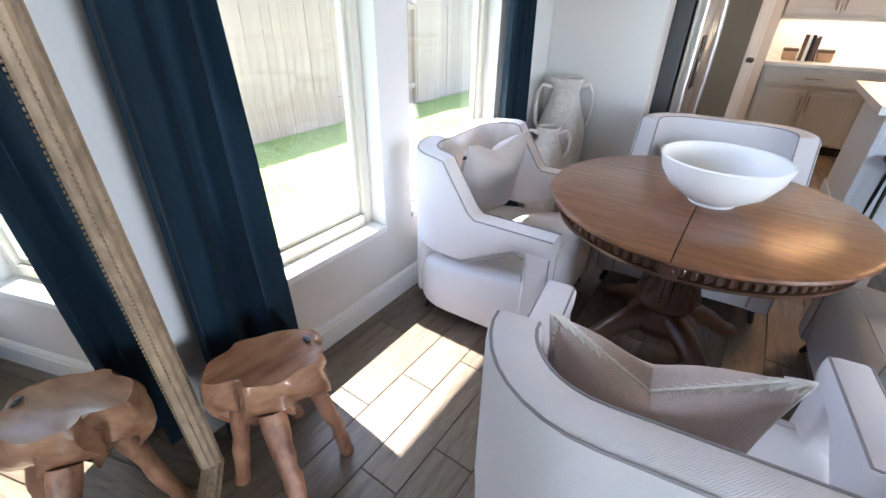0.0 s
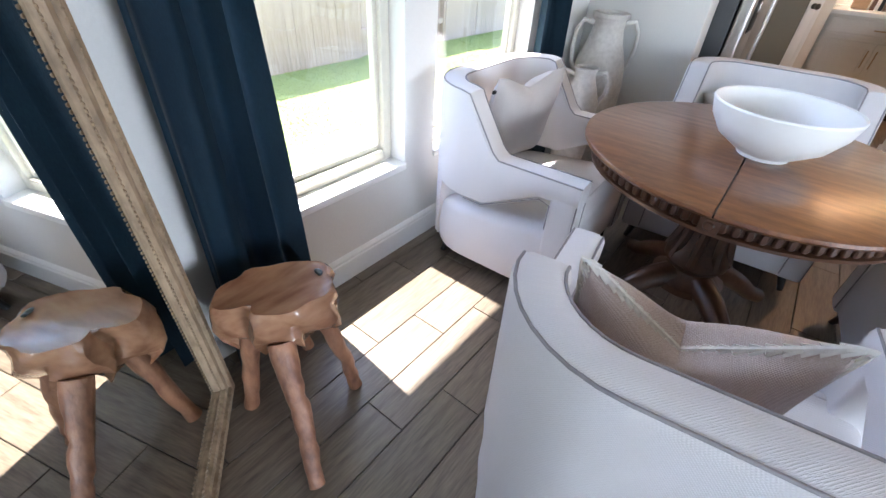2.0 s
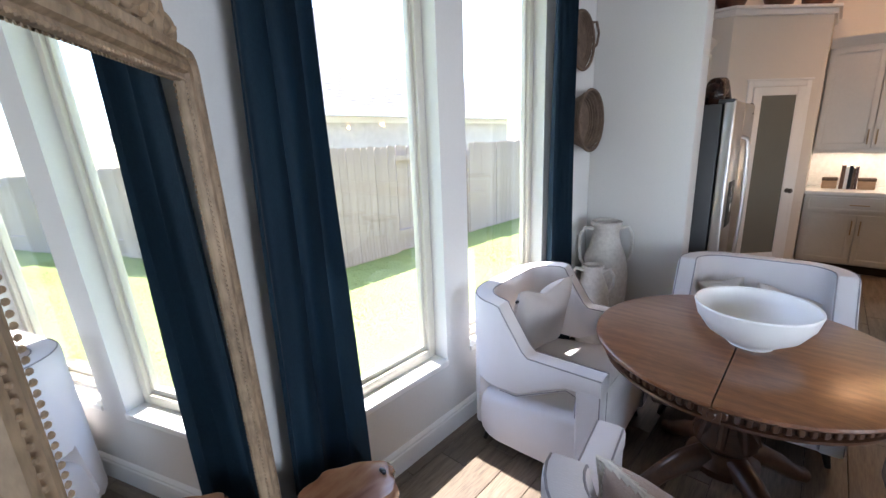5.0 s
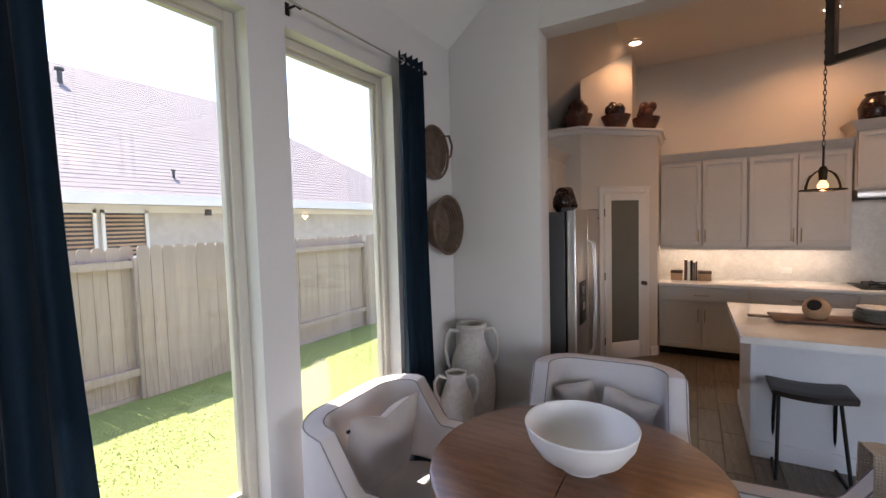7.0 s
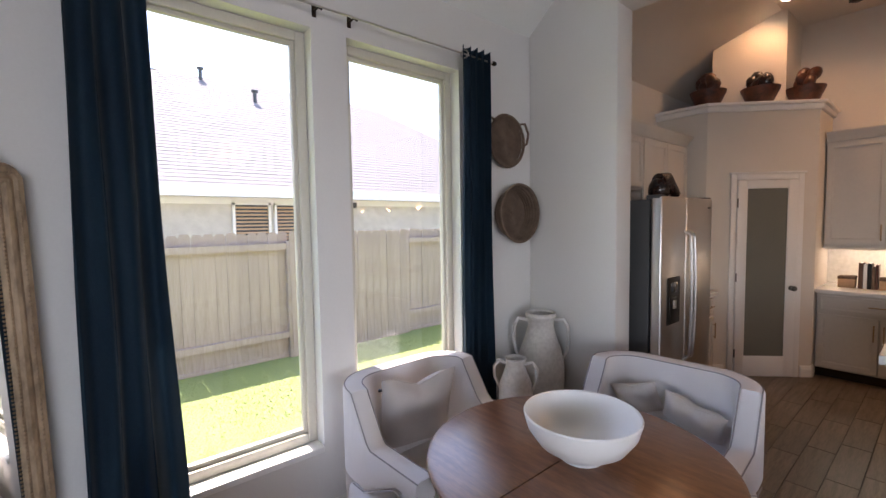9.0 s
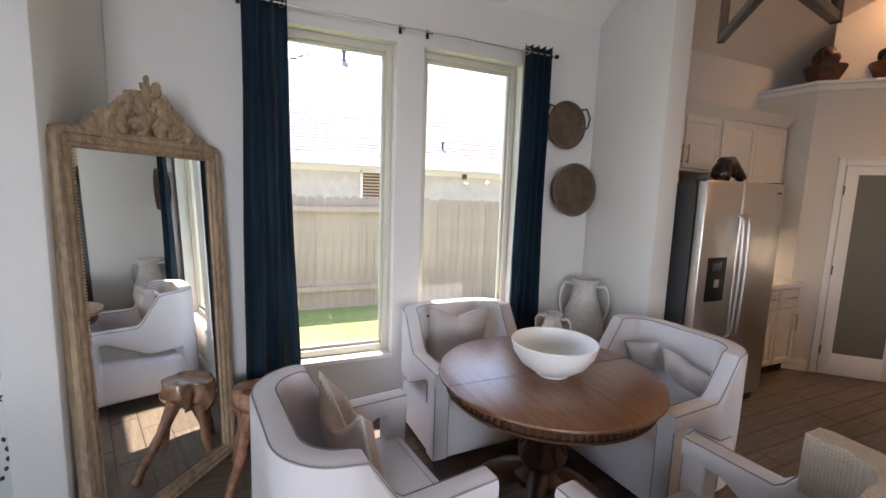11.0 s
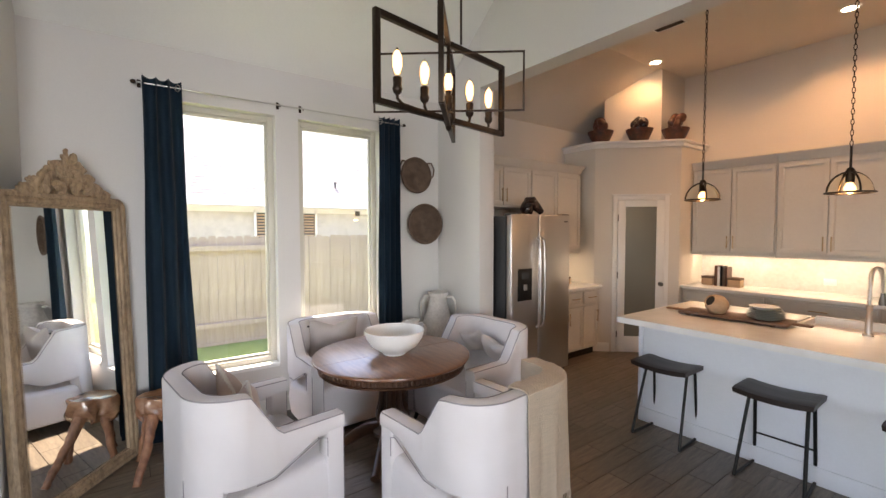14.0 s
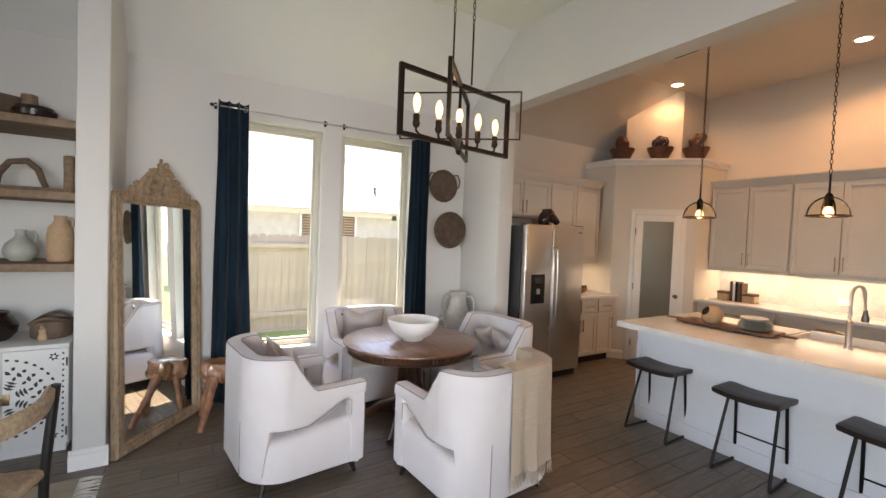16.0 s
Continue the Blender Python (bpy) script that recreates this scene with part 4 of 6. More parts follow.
def pantry_door():
    d = thing("door_1", "white pantry door with tall frosted glass pane, closed", "door", pose(-0.006, 6.297, 0, 0, 0, 45), kind="structure")
    w, h = 0.292, 2.05
    for b in ((-w, -0.03, 0.008, -w + 0.09, 0.0, h), (w - 0.09, -0.03, 0.008, w, 0.0, h), (-w + 0.09, -0.03, h - 0.085, w - 0.09, 0, h), (-w + 0.09, -0.03, 0.008, w - 0.09, 0, 0.225)):
        part("door_rail", box(*b, bevel=0.003), M_TRIM, d)
    part("pane", box(-w + 0.085, -0.022, 0.22, w - 0.085, -0.008, h - 0.08), M_FROST, d, "frosted glass")
    for b in ((-w + 0.085, -0.028, 0.22, -w + 0.098, -0.02, h - 0.08), (w - 0.098, -0.028, 0.22, w - 0.085, -0.02, h - 0.08)):
        part("glazing_bead", box(*b, bevel=0.003), M_TRIM, d)
    for b in ((-w - 0.06, -0.022, 0, -w - 0.004, 0.0, h + 0.065), (w + 0.004, -0.022, 0, w + 0.06, 0.0, h + 0.065), (-w - 0.004, -0.022, h + 0.006, w + 0.004, 0.0, h + 0.065), (-w - 0.075, -0.032, h + 0.065, w + 0.075, 0.0, h + 0.085)):
        part("door_casing", box(*b, bevel=0.005), M_TRIM, d)
    part("door_handle", joined(lathe([(0.026, 0), (0.026, 0.008), (0.01, 0.012), (0.01, 0.03), (0.024, 0.036), (0.028, 0.05), (0.02, 0.062), (0, 0.066)], 18), bmesh.new()), M_KNOB, d, "dark metal knob").matrix_basis = Matrix.Translation((w - 0.045, -0.03, 0.94)) @ Matrix.Rotation(radians(90), 4, "X")
    for z in (0.25, 1.05, 1.82):
        part("hinge", box(-w - 0.006, -0.036, z - 0.045, -w + 0.006, -0.028, z + 0.045, bevel=0.002), M_KNOB, d)
    return d


pantry_door()


# ---- cabinets ----
def shaker(parent, x0, z0, x1, z1, y, pull=None, name="door"):
    """A framed front facing -y in the cabinet's own axes."""
    f = 0.058 if (z1 - z0) > 0.25 else 0.03
    bm = box(x0, y - 0.02, z0, x1, y, z1, bevel=0.0025, seg=1)
    face = min(bm.faces, key=lambda q: (round(q.normal.y, 3), -q.calc_area()))
    for t, dep in ((f, 0.0), (0.002, -0.005), (0.010, 0.0), (0.002, -0.006)):
        bmesh.ops.inset_individual(bm, faces=[face], thickness=t, depth=dep)
    d = part(name, bm, M_CAB, parent)
    if pull:
        (ax, az), (bx, bz) = pull
        hd = Vector((bx - ax, 0, bz - az)).normalized()
        bm = tube([(ax, y - 0.045, az), (bx, y - 0.045, bz)], 0.006, 8)
        for t in (0.12, 0.88):
            p = Vector((ax, 0, az)).lerp(Vector((bx, 0, bz)), t)
            joined(bm, tube([(p.x, y - 0.045, p.z), (p.x, y - 0.018, p.z)], 0.004, 6))
        part("handle", bm, M_BRASS, d, "warm brass bar pull")
    return d


def crown(parent, x0, x1, z, y, back=0.33, side0=True, side1=True):
    prof = [(0.0, 0.0), (0.012, 0.012), (0.02, 0.04), (0.05, 0.075), (0.055, 0.10), (0.0, 0.10)]
    bm = bmesh.new()
    path = ([(x0, y + back)] if side0 else []) + [(x0, y), (x1, y)] + ([(x1, y + back)] if side1 else [])
    rows = []
    for i, (x, yy) in enumerate(path):
        ox = -1 if x == x0 and side0 else (1 if x == x1 and side1 else 0)
        oy = -1 if yy == y else 0
        rows.append([bm.verts.new((x + ox * o, yy + oy * o, z + h)) for o, h in prof])
    for a, b in zip(rows, rows[1:]):
        for k in range(len(prof) - 1):
            bm.faces.new((a[k], b[k], b[k + 1], a[k + 1]))
        bm.faces.new((a[-1], b[-1], b[0], a[0]))
    bm.faces.new(rows[0])
    bm.faces.new(rows[-1][::-1])
    bmesh.ops.recalc_face_normals(bm, faces=bm.faces[:])
    return part("crown_moulding", bm, M_CAB, parent)


def wall_cabinet(label, m, w, z0, z1, doors, depth=0.33, sides=(False, False), light_rail=True):
    c = thing("wall_cabinet", label, "cabinet", m, group="kitchen wall cabinets")
    part("body", box(0, 0.010, z0, w, depth, z1), M_CAB, c, smooth=False)
    g = 0.005
    dw = w / doors
    for i in range(doors):
        a, b = i * dw + (0.012 if i == 0 else g), (i + 1) * dw - (0.012 if i == doors - 1 else g)
        inner = b - 0.03 if i % 2 == 0 and doors > 1 else a + 0.03
        shaker(c, a, z0 + 0.025, b, z1 - 0.02, -0.001, ((inner, z0 + 0.06), (inner, z0 + 0.22)))
    crown(c, 0, w, z1, 0.0, depth, *sides)
    if light_rail:
        part("light_rail", box(0, -0.012, z0 - 0.035, w, 0.012, z0, bevel=0.004), M_CAB, c)
    return c


def base_cabinet(label, m, w, depth=0.58, doors=2, drawers=1):
    c = thing("base_cabinet", label, "cabinet", m, group="kitchen base cabinets")
    part("body", box(0, 0.010, 0.10, w, depth, 0.88), M_CAB, c, smooth=False)
    part("toe_kick", box(0.0, 0.06, 0.0, w, depth, 0.10), M_BRONZE, c, "dark recessed toe kick", smooth=False)
    dw, g = w / doors, 0.005
    for i in range(doors):
        a, b = i * dw + (0.02 if i == 0 else g), (i + 1) * dw - (0.02 if i == doors - 1 else g)
        inner = b - 0.03 if i % 2 == 0 and doors > 1 else a + 0.03
        shaker(c, a, 0.125, b, 0.67, -0.001, ((inner, 0.45), (inner, 0.61)))
    dw = w / drawers
    for i in range(drawers):
        a, b = i * dw + 0.02, (i + 1) * dw - 0.02
        mid = (a + b) / 2
        shaker(c, a, 0.70, b, 0.86, -0.001, ((mid - 0.08, 0.78), (mid + 0.08, 0.78)), "drawer")
    return c


CAB_Y = 6.968
wall_cabinet("cream shaker wall cabinet with two doors beside the pantry", pose(0.352, CAB_Y, 0), 0.937, 1.36, 2.45, 2)
wall_cabinet("cream shaker wall cabinet with two doors beside the range hood", pose(1.292, CAB_Y, 0), 0.937, 1.36, 2.45, 2)
wall_cabinet("cream shaker cabinet raised above the range hood", pose(2.235, CAB_Y - 0.06, 0), 0.92, 1.98, 2.62, 2, depth=0.39, sides=(True, True), light_rail=False)
wall_cabinet("cream shaker wall cabinet with two doors past the range hood", pose(3.165, CAB_Y, 0), 0.95, 1.36, 2.45, 2)
for i, lab in enumerate(("cream shaker base cabinet beside the pantry wall", "cream shaker base cabinet under the backsplash counter", "cream shaker base cabinet under the cooktop", "cream shaker base cabinet at the counter's end")):
    base_cabinet(lab, pose(0.352 + 0.94 * i, 6.72, 0), 0.937)
tagged(solid("worktop", box(0.342, 6.68, 0.883, 4.12, NORTH - 0.003, 0.922, bevel=0.004), M_QUARTZ, "white quartz worktop along the kitchen wall", "worktop"))
# the run along the window side
wall_cabinet("cream shaker cabinet above the refrigerator", pose(-0.585, 3.84, 0, 0, 0, 90), 0.95, 1.93, 2.415, 2, light_rail=False)
wall_cabinet("cream shaker wall cabinet beside the refrigerator", pose(-0.585, 4.792, 0, 0, 0, 90), 0.975, 1.38, 2.415, 2, sides=(False, True))
base_cabinet("cream shaker base cabinet between refrigerator and pantry", pose(-0.32, 4.83, 0, 0, 0, 90), 0.99, doors=3, drawers=3)
solid("worktop", box(WX + 0.003, 4.815, 0.883, -0.285, 5.877, 0.922, bevel=0.004), M_QUARTZ, "white quartz worktop beside the refrigerator", "worktop")
M_SPLASH = material("marble_mosaic", (0.70, 0.67, 0.63), 0.25, scale=7, grain=26, colour2=(0.58, 0.55, 0.51), bump=0.25, depth=0.002)
structure("backsplash", box(0.342, NORTH - 0.012, 0.922, 4.12, NORTH - 0.002, 1.36), M_SPLASH, "pale marble mosaic backsplash")
structure("backsplash_2", box(WX + 0.002, 4.8, 0.922, WX + 0.012, 5.877, 1.38), M_SPLASH, "pale marble mosaic backsplash by the refrigerator")
structure("backsplash_3", box(2.232, NORTH - 0.0125, 1.36, 3.16, NORTH - 0.002, 1.86), M_SPLASH, "pale marble mosaic backsplash behind the cooktop")
pl = thing("wall_outlet", "white double power outlet on the backsplash", "outlet", pose(1.72, NORTH - 0.012, 1.05))
part("plate", box(-0.058, -0.006, -0.038, 0.058, 0, 0.038, bevel=0.003), M_TRIM, pl)
part("socket", box(-0.04, -0.008, -0.02, -0.01, -0.005, 0.02, bevel=0.002), M_TRIM, pl)
part("socket", box(0.01, -0.008, -0.02, 0.04, -0.005, 0.02, bevel=0.002), M_TRIM, pl)

# range hood and cooktop
hood = thing("range_hood", "slim stainless range hood under the cabinet", "range hood", pose(2.24, 6.84, 1.86))
part("canopy", prism([(0.0, 0.0), (0.91, 0.0), (0.91, 0.47), (0.0, 0.47)], 0.03, 0.118, bevel=0.006), M_STEEL, hood)
part("filter", box(0.04, 0.03, 0.015, 0.87, 0.44, 0.03, bevel=0.003), M_STEEL_D, hood)
part("control_strip", box(0.3, -0.006, 0.05, 0.61, 0.001, 0.08, bevel=0.002), M_BLACK, hood)
ct = thing("cooktop", "black gas cooktop set in the worktop", "cooktop", pose(2.27, 6.76, 0.922))
part("plate", box(0, 0, 0, 0.86, 0.5, 0.012, bevel=0.004), M_BLACK, ct)
for i in range(4):
    x, y = 0.2 + 0.46 * (i % 2), 0.13 + 0.24 * (i // 2)
    part("burner", lathe([(0.05, 0.012), (0.05, 0.022), (0.03, 0.028), (0, 0.028)], 16), M_BLACK, ct).matrix_basis = Matrix.Translation((x, y, 0))
    for a in range(2):
        part("grate_bar", box(-0.11, -0.006, 0.034, 0.11, 0.006, 0.046, bevel=0.002), M_BLACK, ct).matrix_basis = Matrix.Translation((x, y, 0)) @ Matrix.Rotation(math.pi / 2 * a, 4, "Z")
    part("grate_foot", cubes([(x - 0.108, y - 0.005, 0.012, x - 0.098, y + 0.005, 0.036), (x + 0.098, y - 0.005, 0.012, x + 0.108, y + 0.005, 0.036)]), M_BLACK, ct)

# ---- refrigerator ----
fr = thing("refrigerator", "stainless side-by-side refrigerator with water dispenser", "refrigerator", pose(0.115, -0.045, 0))
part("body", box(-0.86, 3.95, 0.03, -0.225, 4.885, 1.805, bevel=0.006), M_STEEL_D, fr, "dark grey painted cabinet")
for nm, y0, y1 in (("freezer_door", 3.95, 4.362), ("fridge_door", 4.372, 4.885)):
    dr = part(nm, box(-0.215, y0, 0.09, -0.140, y1, 1.825, bevel=0.014, seg=3), M_STEEL, fr, "brushed stainless door")
    hy = 4.335 if y1 < 4.4 else 4.40
    pts = [(-0.14, hy, 0.62), (-0.105, hy, 0.64)] + [(-0.095 + 0.012 * math.sin(math.pi * i / 10), hy, 0.66 + 0.88 * i / 10) for i in range(11)] + [(-0.105, hy, 1.56), (-0.14, hy, 1.575)]
    part("handle", tube(pts, 0.012, 10), M_STEEL, dr, "long bowed steel handle")
part("dispenser", joined(box(-0.143, 4.045, 0.92, -0.134, 4.255, 1.255, bevel=0.004), box(-0.137, 4.075, 0.935, -0.131, 4.225, 1.12, bevel=0.003)), M_BLACK, fr, "black water and ice dispenser")
part("dispenser_pad", box(-0.134, 4.10, 1.15, -0.130, 4.20, 1.22, bevel=0.002), M_DARKWIN, fr)
part("paddle", box(-0.134, 4.125, 1.03, -0.124, 4.175, 1.09, bevel=0.003), M_STEEL, fr)
part("badge", box(-0.1405, 4.78, 1.745, -0.1385, 4.84, 1.758), M_STEEL_D, fr)
part("toe_grille", box(-0.22, 3.97, 0.0, -0.19, 4.87, 0.08, bevel=0.004), M_BLACK, fr)
for y in (3.99, 4.84):
    part("hinge_cap", box(-0.25, y - 0.04, 1.803, -0.15, y + 0.04, 1.835, bevel=0.008), M_STEEL_D, fr)
M_DARKCER = material("glossy_black_ceramic", (0.012, 0.009, 0.009), 0.25, scale=14, grain=40, colour2=(0.035, 0.015, 0.012), bump=0.4, depth=0.006)
M_REDWOOD = material("dark_red_burl", (0.11, 0.032, 0.018), 0.35, scale=12, grain=30, colour2=(0.03, 0.012, 0.009), bump=0.4, depth=0.006)
bm = blob(0, 0, 0.09, 0.085, 0.07, 0.10, 0, 14)
joined(bm, tube([(0, 0.0, 0.15), (0.0, 0.06, 0.16), (0.0, 0.13, 0.10), (0, 0.185, 0.05)], 0.05, 12, taper=(0.07, 0.072, 0.05, 0.034)))
solid("animal_head_sculpture", bm, M_DARKCER, "glossy black animal head sculpture on the refrigerator", "sculpture", pose(-0.25, 4.37, 1.806, 0, 0, -20))

# ---- island ----
island = thing("kitchen_island", "pale painted kitchen island with farmhouse sink", "island", pose(0.126, -0.155, 0))
part("body", box(0.985, 4.52, 0, 4.5, 5.56, 0.872), M_ISLAND, island, smooth=False)
part("base_moulding", cubes([(0.970, 4.505, 0, 4.515, 4.52, 0.12), (0.970, 4.52, 0, 0.985, 5.56, 0.12)], bevel=0.004), M_ISLAND, island)
part("corner_post", box(0.965, 4.50, 0.12, 1.0, 4.535, 0.872, bevel=0.004), M_ISLAND, island)
SX0, SX1, SY0, SY1 = 1.86, 2.72, 5.16, 5.66
part("worktop", prism([(0.885, 4.295), (4.6, 4.295), (4.6, 5.65), (SX1, 5.65), (SX1, SY0), (SX0, SY0), (SX0, 5.65), (0.885, 5.65)], 0.872, 0.92), M_QUARTZ, island, "thick white quartz top", smooth=False)
part("sink", cubes([(SX0 + 0.002, SY0 + 0.002, 0.66, SX1 - 0.002, SY1, 0.69), (SX0 + 0.002, SY0 + 0.002, 0.69, SX0 + 0.03, SY1, 0.912), (SX1 - 0.03, SY0 + 0.002, 0.69, SX1 - 0.002, SY1, 0.912), (SX0 + 0.03, SY0 + 0.002, 0.69, SX1 - 0.03, SY0 + 0.03, 0.912), (SX0 + 0.03, SY1 - 0.03, 0.66, SX1 - 0.03, SY1 + 0.012, 0.928)], bevel=0.006), M_BOWL, island, "white farmhouse sink")

fc = thing("faucet", "tall brushed-nickel spring faucet on the island", "faucet", pose(2.43, 4.915, 0.92, 0, 0, -12))
part("base", lathe([(0.03, 0), (0.03, 0.012), (0.02, 0.02), (0.018, 0.20), (0.022, 0.21), (0.016, 0.22), (0, 0.22)], 18), M_STEEL, fc)
arch = [(0, 0, 0.20), (0, 0, 0.36)] + [(0, 0.085 - 0.085 * math.cos(math.pi * i / 10), 0.39 + 0.085 * math.sin(math.pi * i / 10)) for i in range(11)] + [(0, 0.175, 0.33), (0, 0.185, 0.28)]
part("neck", tube(arch, 0.009, 10), M_STEEL, fc)
coil = []
for i in range(150):
    t = i / 149 * (len(arch) - 3)
    k = int(t)
    p = Vector(arch[k]).lerp(Vector(arch[min(k + 1, len(arch) - 1)]), t - k)
    a = i * 1.05
    coil.append((p.x + 0.014 * math.cos(a), p.y + 0.014 * math.sin(a) * 0.9, p.z + 0.004 * math.sin(a)))
part("spring", tube(coil, 0.0028, 5), M_STEEL, fc)
part("spray_head", lathe([(0.022, 0), (0.024, 0.02), (0.016, 0.06), (0.012, 0.09), (0, 0.09)], 14), M_KNOB, fc).matrix_basis = Matrix.Translation((0, 0.187, 0.20))
part("lever", tube([(0.0, 0, 0.10), (-0.07, -0.01, 0.115)], 0.008, 8), M_STEEL, fc)

M_ACACIA = material("dark_acacia_board", (0.16, 0.075, 0.038), 0.5, scale=6, grain=40, stretch=(0.5, 5, 1), colour2=(0.07, 0.03, 0.016), bump=0.2)
tray = thing("serving_board", "long dark wooden serving board on the island", "serving board", pose(1.63, 4.82, 0.921, 0, 0, 3))
part("board", box(-0.37, -0.14, 0.012, 0.40, 0.14, 0.034, bevel=0.008), M_ACACIA, tray)
for s in (-1, 1):
    part("handle", box(min(s * 0.37, s * 0.52), -0.03, 0.014, max(s * 0.37, s * 0.52), 0.03, 0.030, bevel=0.007), M_ACACIA, tray)
    part("foot", cubes([(s * 0.3 - 0.015, -0.12, 0, s * 0.3 + 0.015, 0.12, 0.013)]), M_ACACIA, tray)
M_TERRA = material("sandy_terracotta", (0.50, 0.34, 0.21), 0.85, scale=8, grain=50, colour2=(0.40, 0.26, 0.16), bump=0.3)
M_PLATE = material("grey_green_stoneware", (0.27, 0.28, 0.25), 0.4, scale=10, grain=60, vary=0.1, bump=0.1)
pot = thing("clay_pot", "round sandy clay pot lying on its side on the board", "pot", pose(1.53, 4.78, 1.028, 62, 0, -22))
part("body", lathe([(0, -0.085), (0.04, -0.08), (0.075, -0.045), (0.085, 0.0), (0.072, 0.05), (0.05, 0.075), (0.05, 0.085), (0.044, 0.086), (0.043, 0.07), (0.06, 0.03), (0.0, -0.05)], 28, close=False), M_TERRA, pot)
# black disc across the neck stands for the shade inside the pot
part("opening", lathe([(0, 0.071), (0.046, 0.071), (0.046, 0.074), (0, 0.074)], 20), M_BLACKLEG, pot, "black disc for the shade in the open mouth")
for i in range(6):
    r = 0.125 - 0.006 * (i > 3) * (i - 2)
    solid("plate", lathe([(0, 0), (r * 0.55, 0), (r * 0.62, 0.004), (r, 0.019), (r, 0.022), (r * 0.6, 0.008), (0, 0.006)], 36, close=False), M_PLATE, "grey-green stoneware plate in a stack", "plate",
          pose(1.865 + 0.003 * math.sin(i * 2), 4.81, 0.956 + i * 0.0125), group="stack of plates on the board")
solid("plate", lathe([(0, 0), (0.06, 0), (0.10, 0.022), (0.10, 0.026), (0.05, 0.008), (0, 0.007)], 36, close=False), M_BOWL, "small white saucer on top of the stack", "plate", pose(1.855, 4.805, 1.036), group="stack of plates on the board")
# plates stacked beside the refrigerator
for i in range(5):
    solid("bowl", lathe([(0, 0), (0.06, 0), (0.10, 0.012), (0.14, 0.035), (0.137, 0.038), (0.09, 0.018), (0, 0.010)], 32, close=False), M_WICKER if i == 4 else M_TERRA, "shallow earthen bowl in a stack on the worktop", "bowl", pose(-0.60, 5.40, 0.9225 + i * 0.018), group="stack of bowls beside the refrigerator")

# ---- bar stools ----
M_DARKSEAT = material("dark_stained_seat", (0.028, 0.017, 0.013), 0.42, scale=6, grain=40, stretch=(0.6, 6, 1), colour2=(0.012, 0.008, 0.007), bump=0.15)


def bar_stool():
    s = thing("bar_stool", "counter stool with dark saddle wood seat and black rod legs", "stool", pose(1.395, 4.225, 0), group="bar stools at the island")
    bm = bmesh.new()
    nx, ny = 16, 8
    top, bot = [], []
    for j in range(ny + 1):
        y = -0.155 + 0.31 * j / ny
        rt, rb = [], []
        for i in range(nx + 1):
            x = -0.215 + 0.43 * i / nx
            e = 0.003 * ((i in (0, nx)) + (j in (0, ny)))
            zt = 0.59 + 0.02 * (x / 0.215) ** 2 - e * 2
            rt.append(bm.verts.new((x, y + 0.004 * math.sin(11 * x) * (j in (0, ny)), zt)))
            rb.append(bm.verts.new((x * 0.985, y * 0.97, zt - 0.042 + e * 2)))
        top.append(rt)
        bot.append(rb)
    for j in range(ny):
        for i in range(nx):
            bm.faces.new((top[j][i], top[j][i + 1], top[j + 1][i + 1], top[j + 1][i]))
            bm.faces.new((bot[j][i], bot[j + 1][i], bot[j + 1][i + 1], bot[j][i + 1]))
    for i in range(nx):
        bm.faces.new((top[0][i], bot[0][i], bot[0][i + 1], top[0][i + 1]))
        bm.faces.new((top[ny][i + 1], bot[ny][i + 1], bot[ny][i], top[ny][i]))
    for j in range(ny):
        bm.faces.new((top[j + 1][0], bot[j + 1][0], bot[j][0], top[j][0]))
        bm.faces.new((top[j][nx], bot[j][nx], bot[j + 1][nx], top[j + 1][nx]))
    part("seat", bm, M_DARKSEAT, s, "dark saddle seat")
    for sx in (-1, 1):
        x = sx * 0.165
        part("leg", tube([(x * 0.95, 0.0, 0.562), (x * 1.13, -0.165, 0.011)], 0.011, 8), M_BLACK, s)
        part("leg", tube([(x * 0.98, 0.115, 0.562), (x * 1.03, 0.165, 0.011)], 0.011, 8), M_BLACK, s)
        part("floor_bar", tube([(x * 1.13, -0.165, 0.011), (x * 1.03, 0.165, 0.011)], 0.010, 8), M_BLACK, s)
    part("stretcher", tube([(-0.168, 0.148, 0.22), (0.168, 0.148, 0.22)], 0.007, 8), M_BLACK, s)
    part("seat_bar", tube([(-0.16, 0.06, 0.554), (0.16, 0.06, 0.554)], 0.007, 8), M_BLACK, s)
    return s


st = bar_stool()
copy_thing(st, pose(2.13, 4.21, 0, 0, 0, 1))
copy_thing(st, pose(2.85, 4.21, 0, 0, 0, -2))

# ---- counter and ledge ornaments ----
for x, w in ((0.475, 0.135), (0.785, 0.145)):
    bk = thing("wicker_box", "small square woven box on the worktop", "box", pose(x, 6.985, 0.922), group="boxes beside the books")
    part("body", box(0, 0, 0, w, 0.13, 0.115, bevel=0.008), M_TERRA, bk)
    part("lid", box(-0.003, -0.003, 0.09, w + 0.003, 0.133, 0.122, bevel=0.006), M_WICKER, bk)
for i, (x, w, h, c) in enumerate(((0.50, 0.034, 0.265, M_ACACIA), (0.537, 0.026, 0.25, M_BOWL), (0.566, 0.03, 0.262, M_BLACK), (0.599, 0.024, 0.235, M_WICKER), (0.626, 0.02, 0.25, M_REDWOOD))):
    bk = thing("book", "hardback book standing between woven boxes", "book", pose(x + 0.13, 6.995, 0.922), group="standing books")
    part("cover", cubes([(0, 0, 0, 0.003, 0.16, h), (w - 0.003, 0, 0, w, 0.16, h), (0.003, 0, 0, w - 0.003, 0.003, h)]), c, bk, smooth=False)
    part("pages", box(0.003, 0.003, 0.004, w - 0.003, 0.155, h - 0.004), M_TRIM, bk, smooth=False)


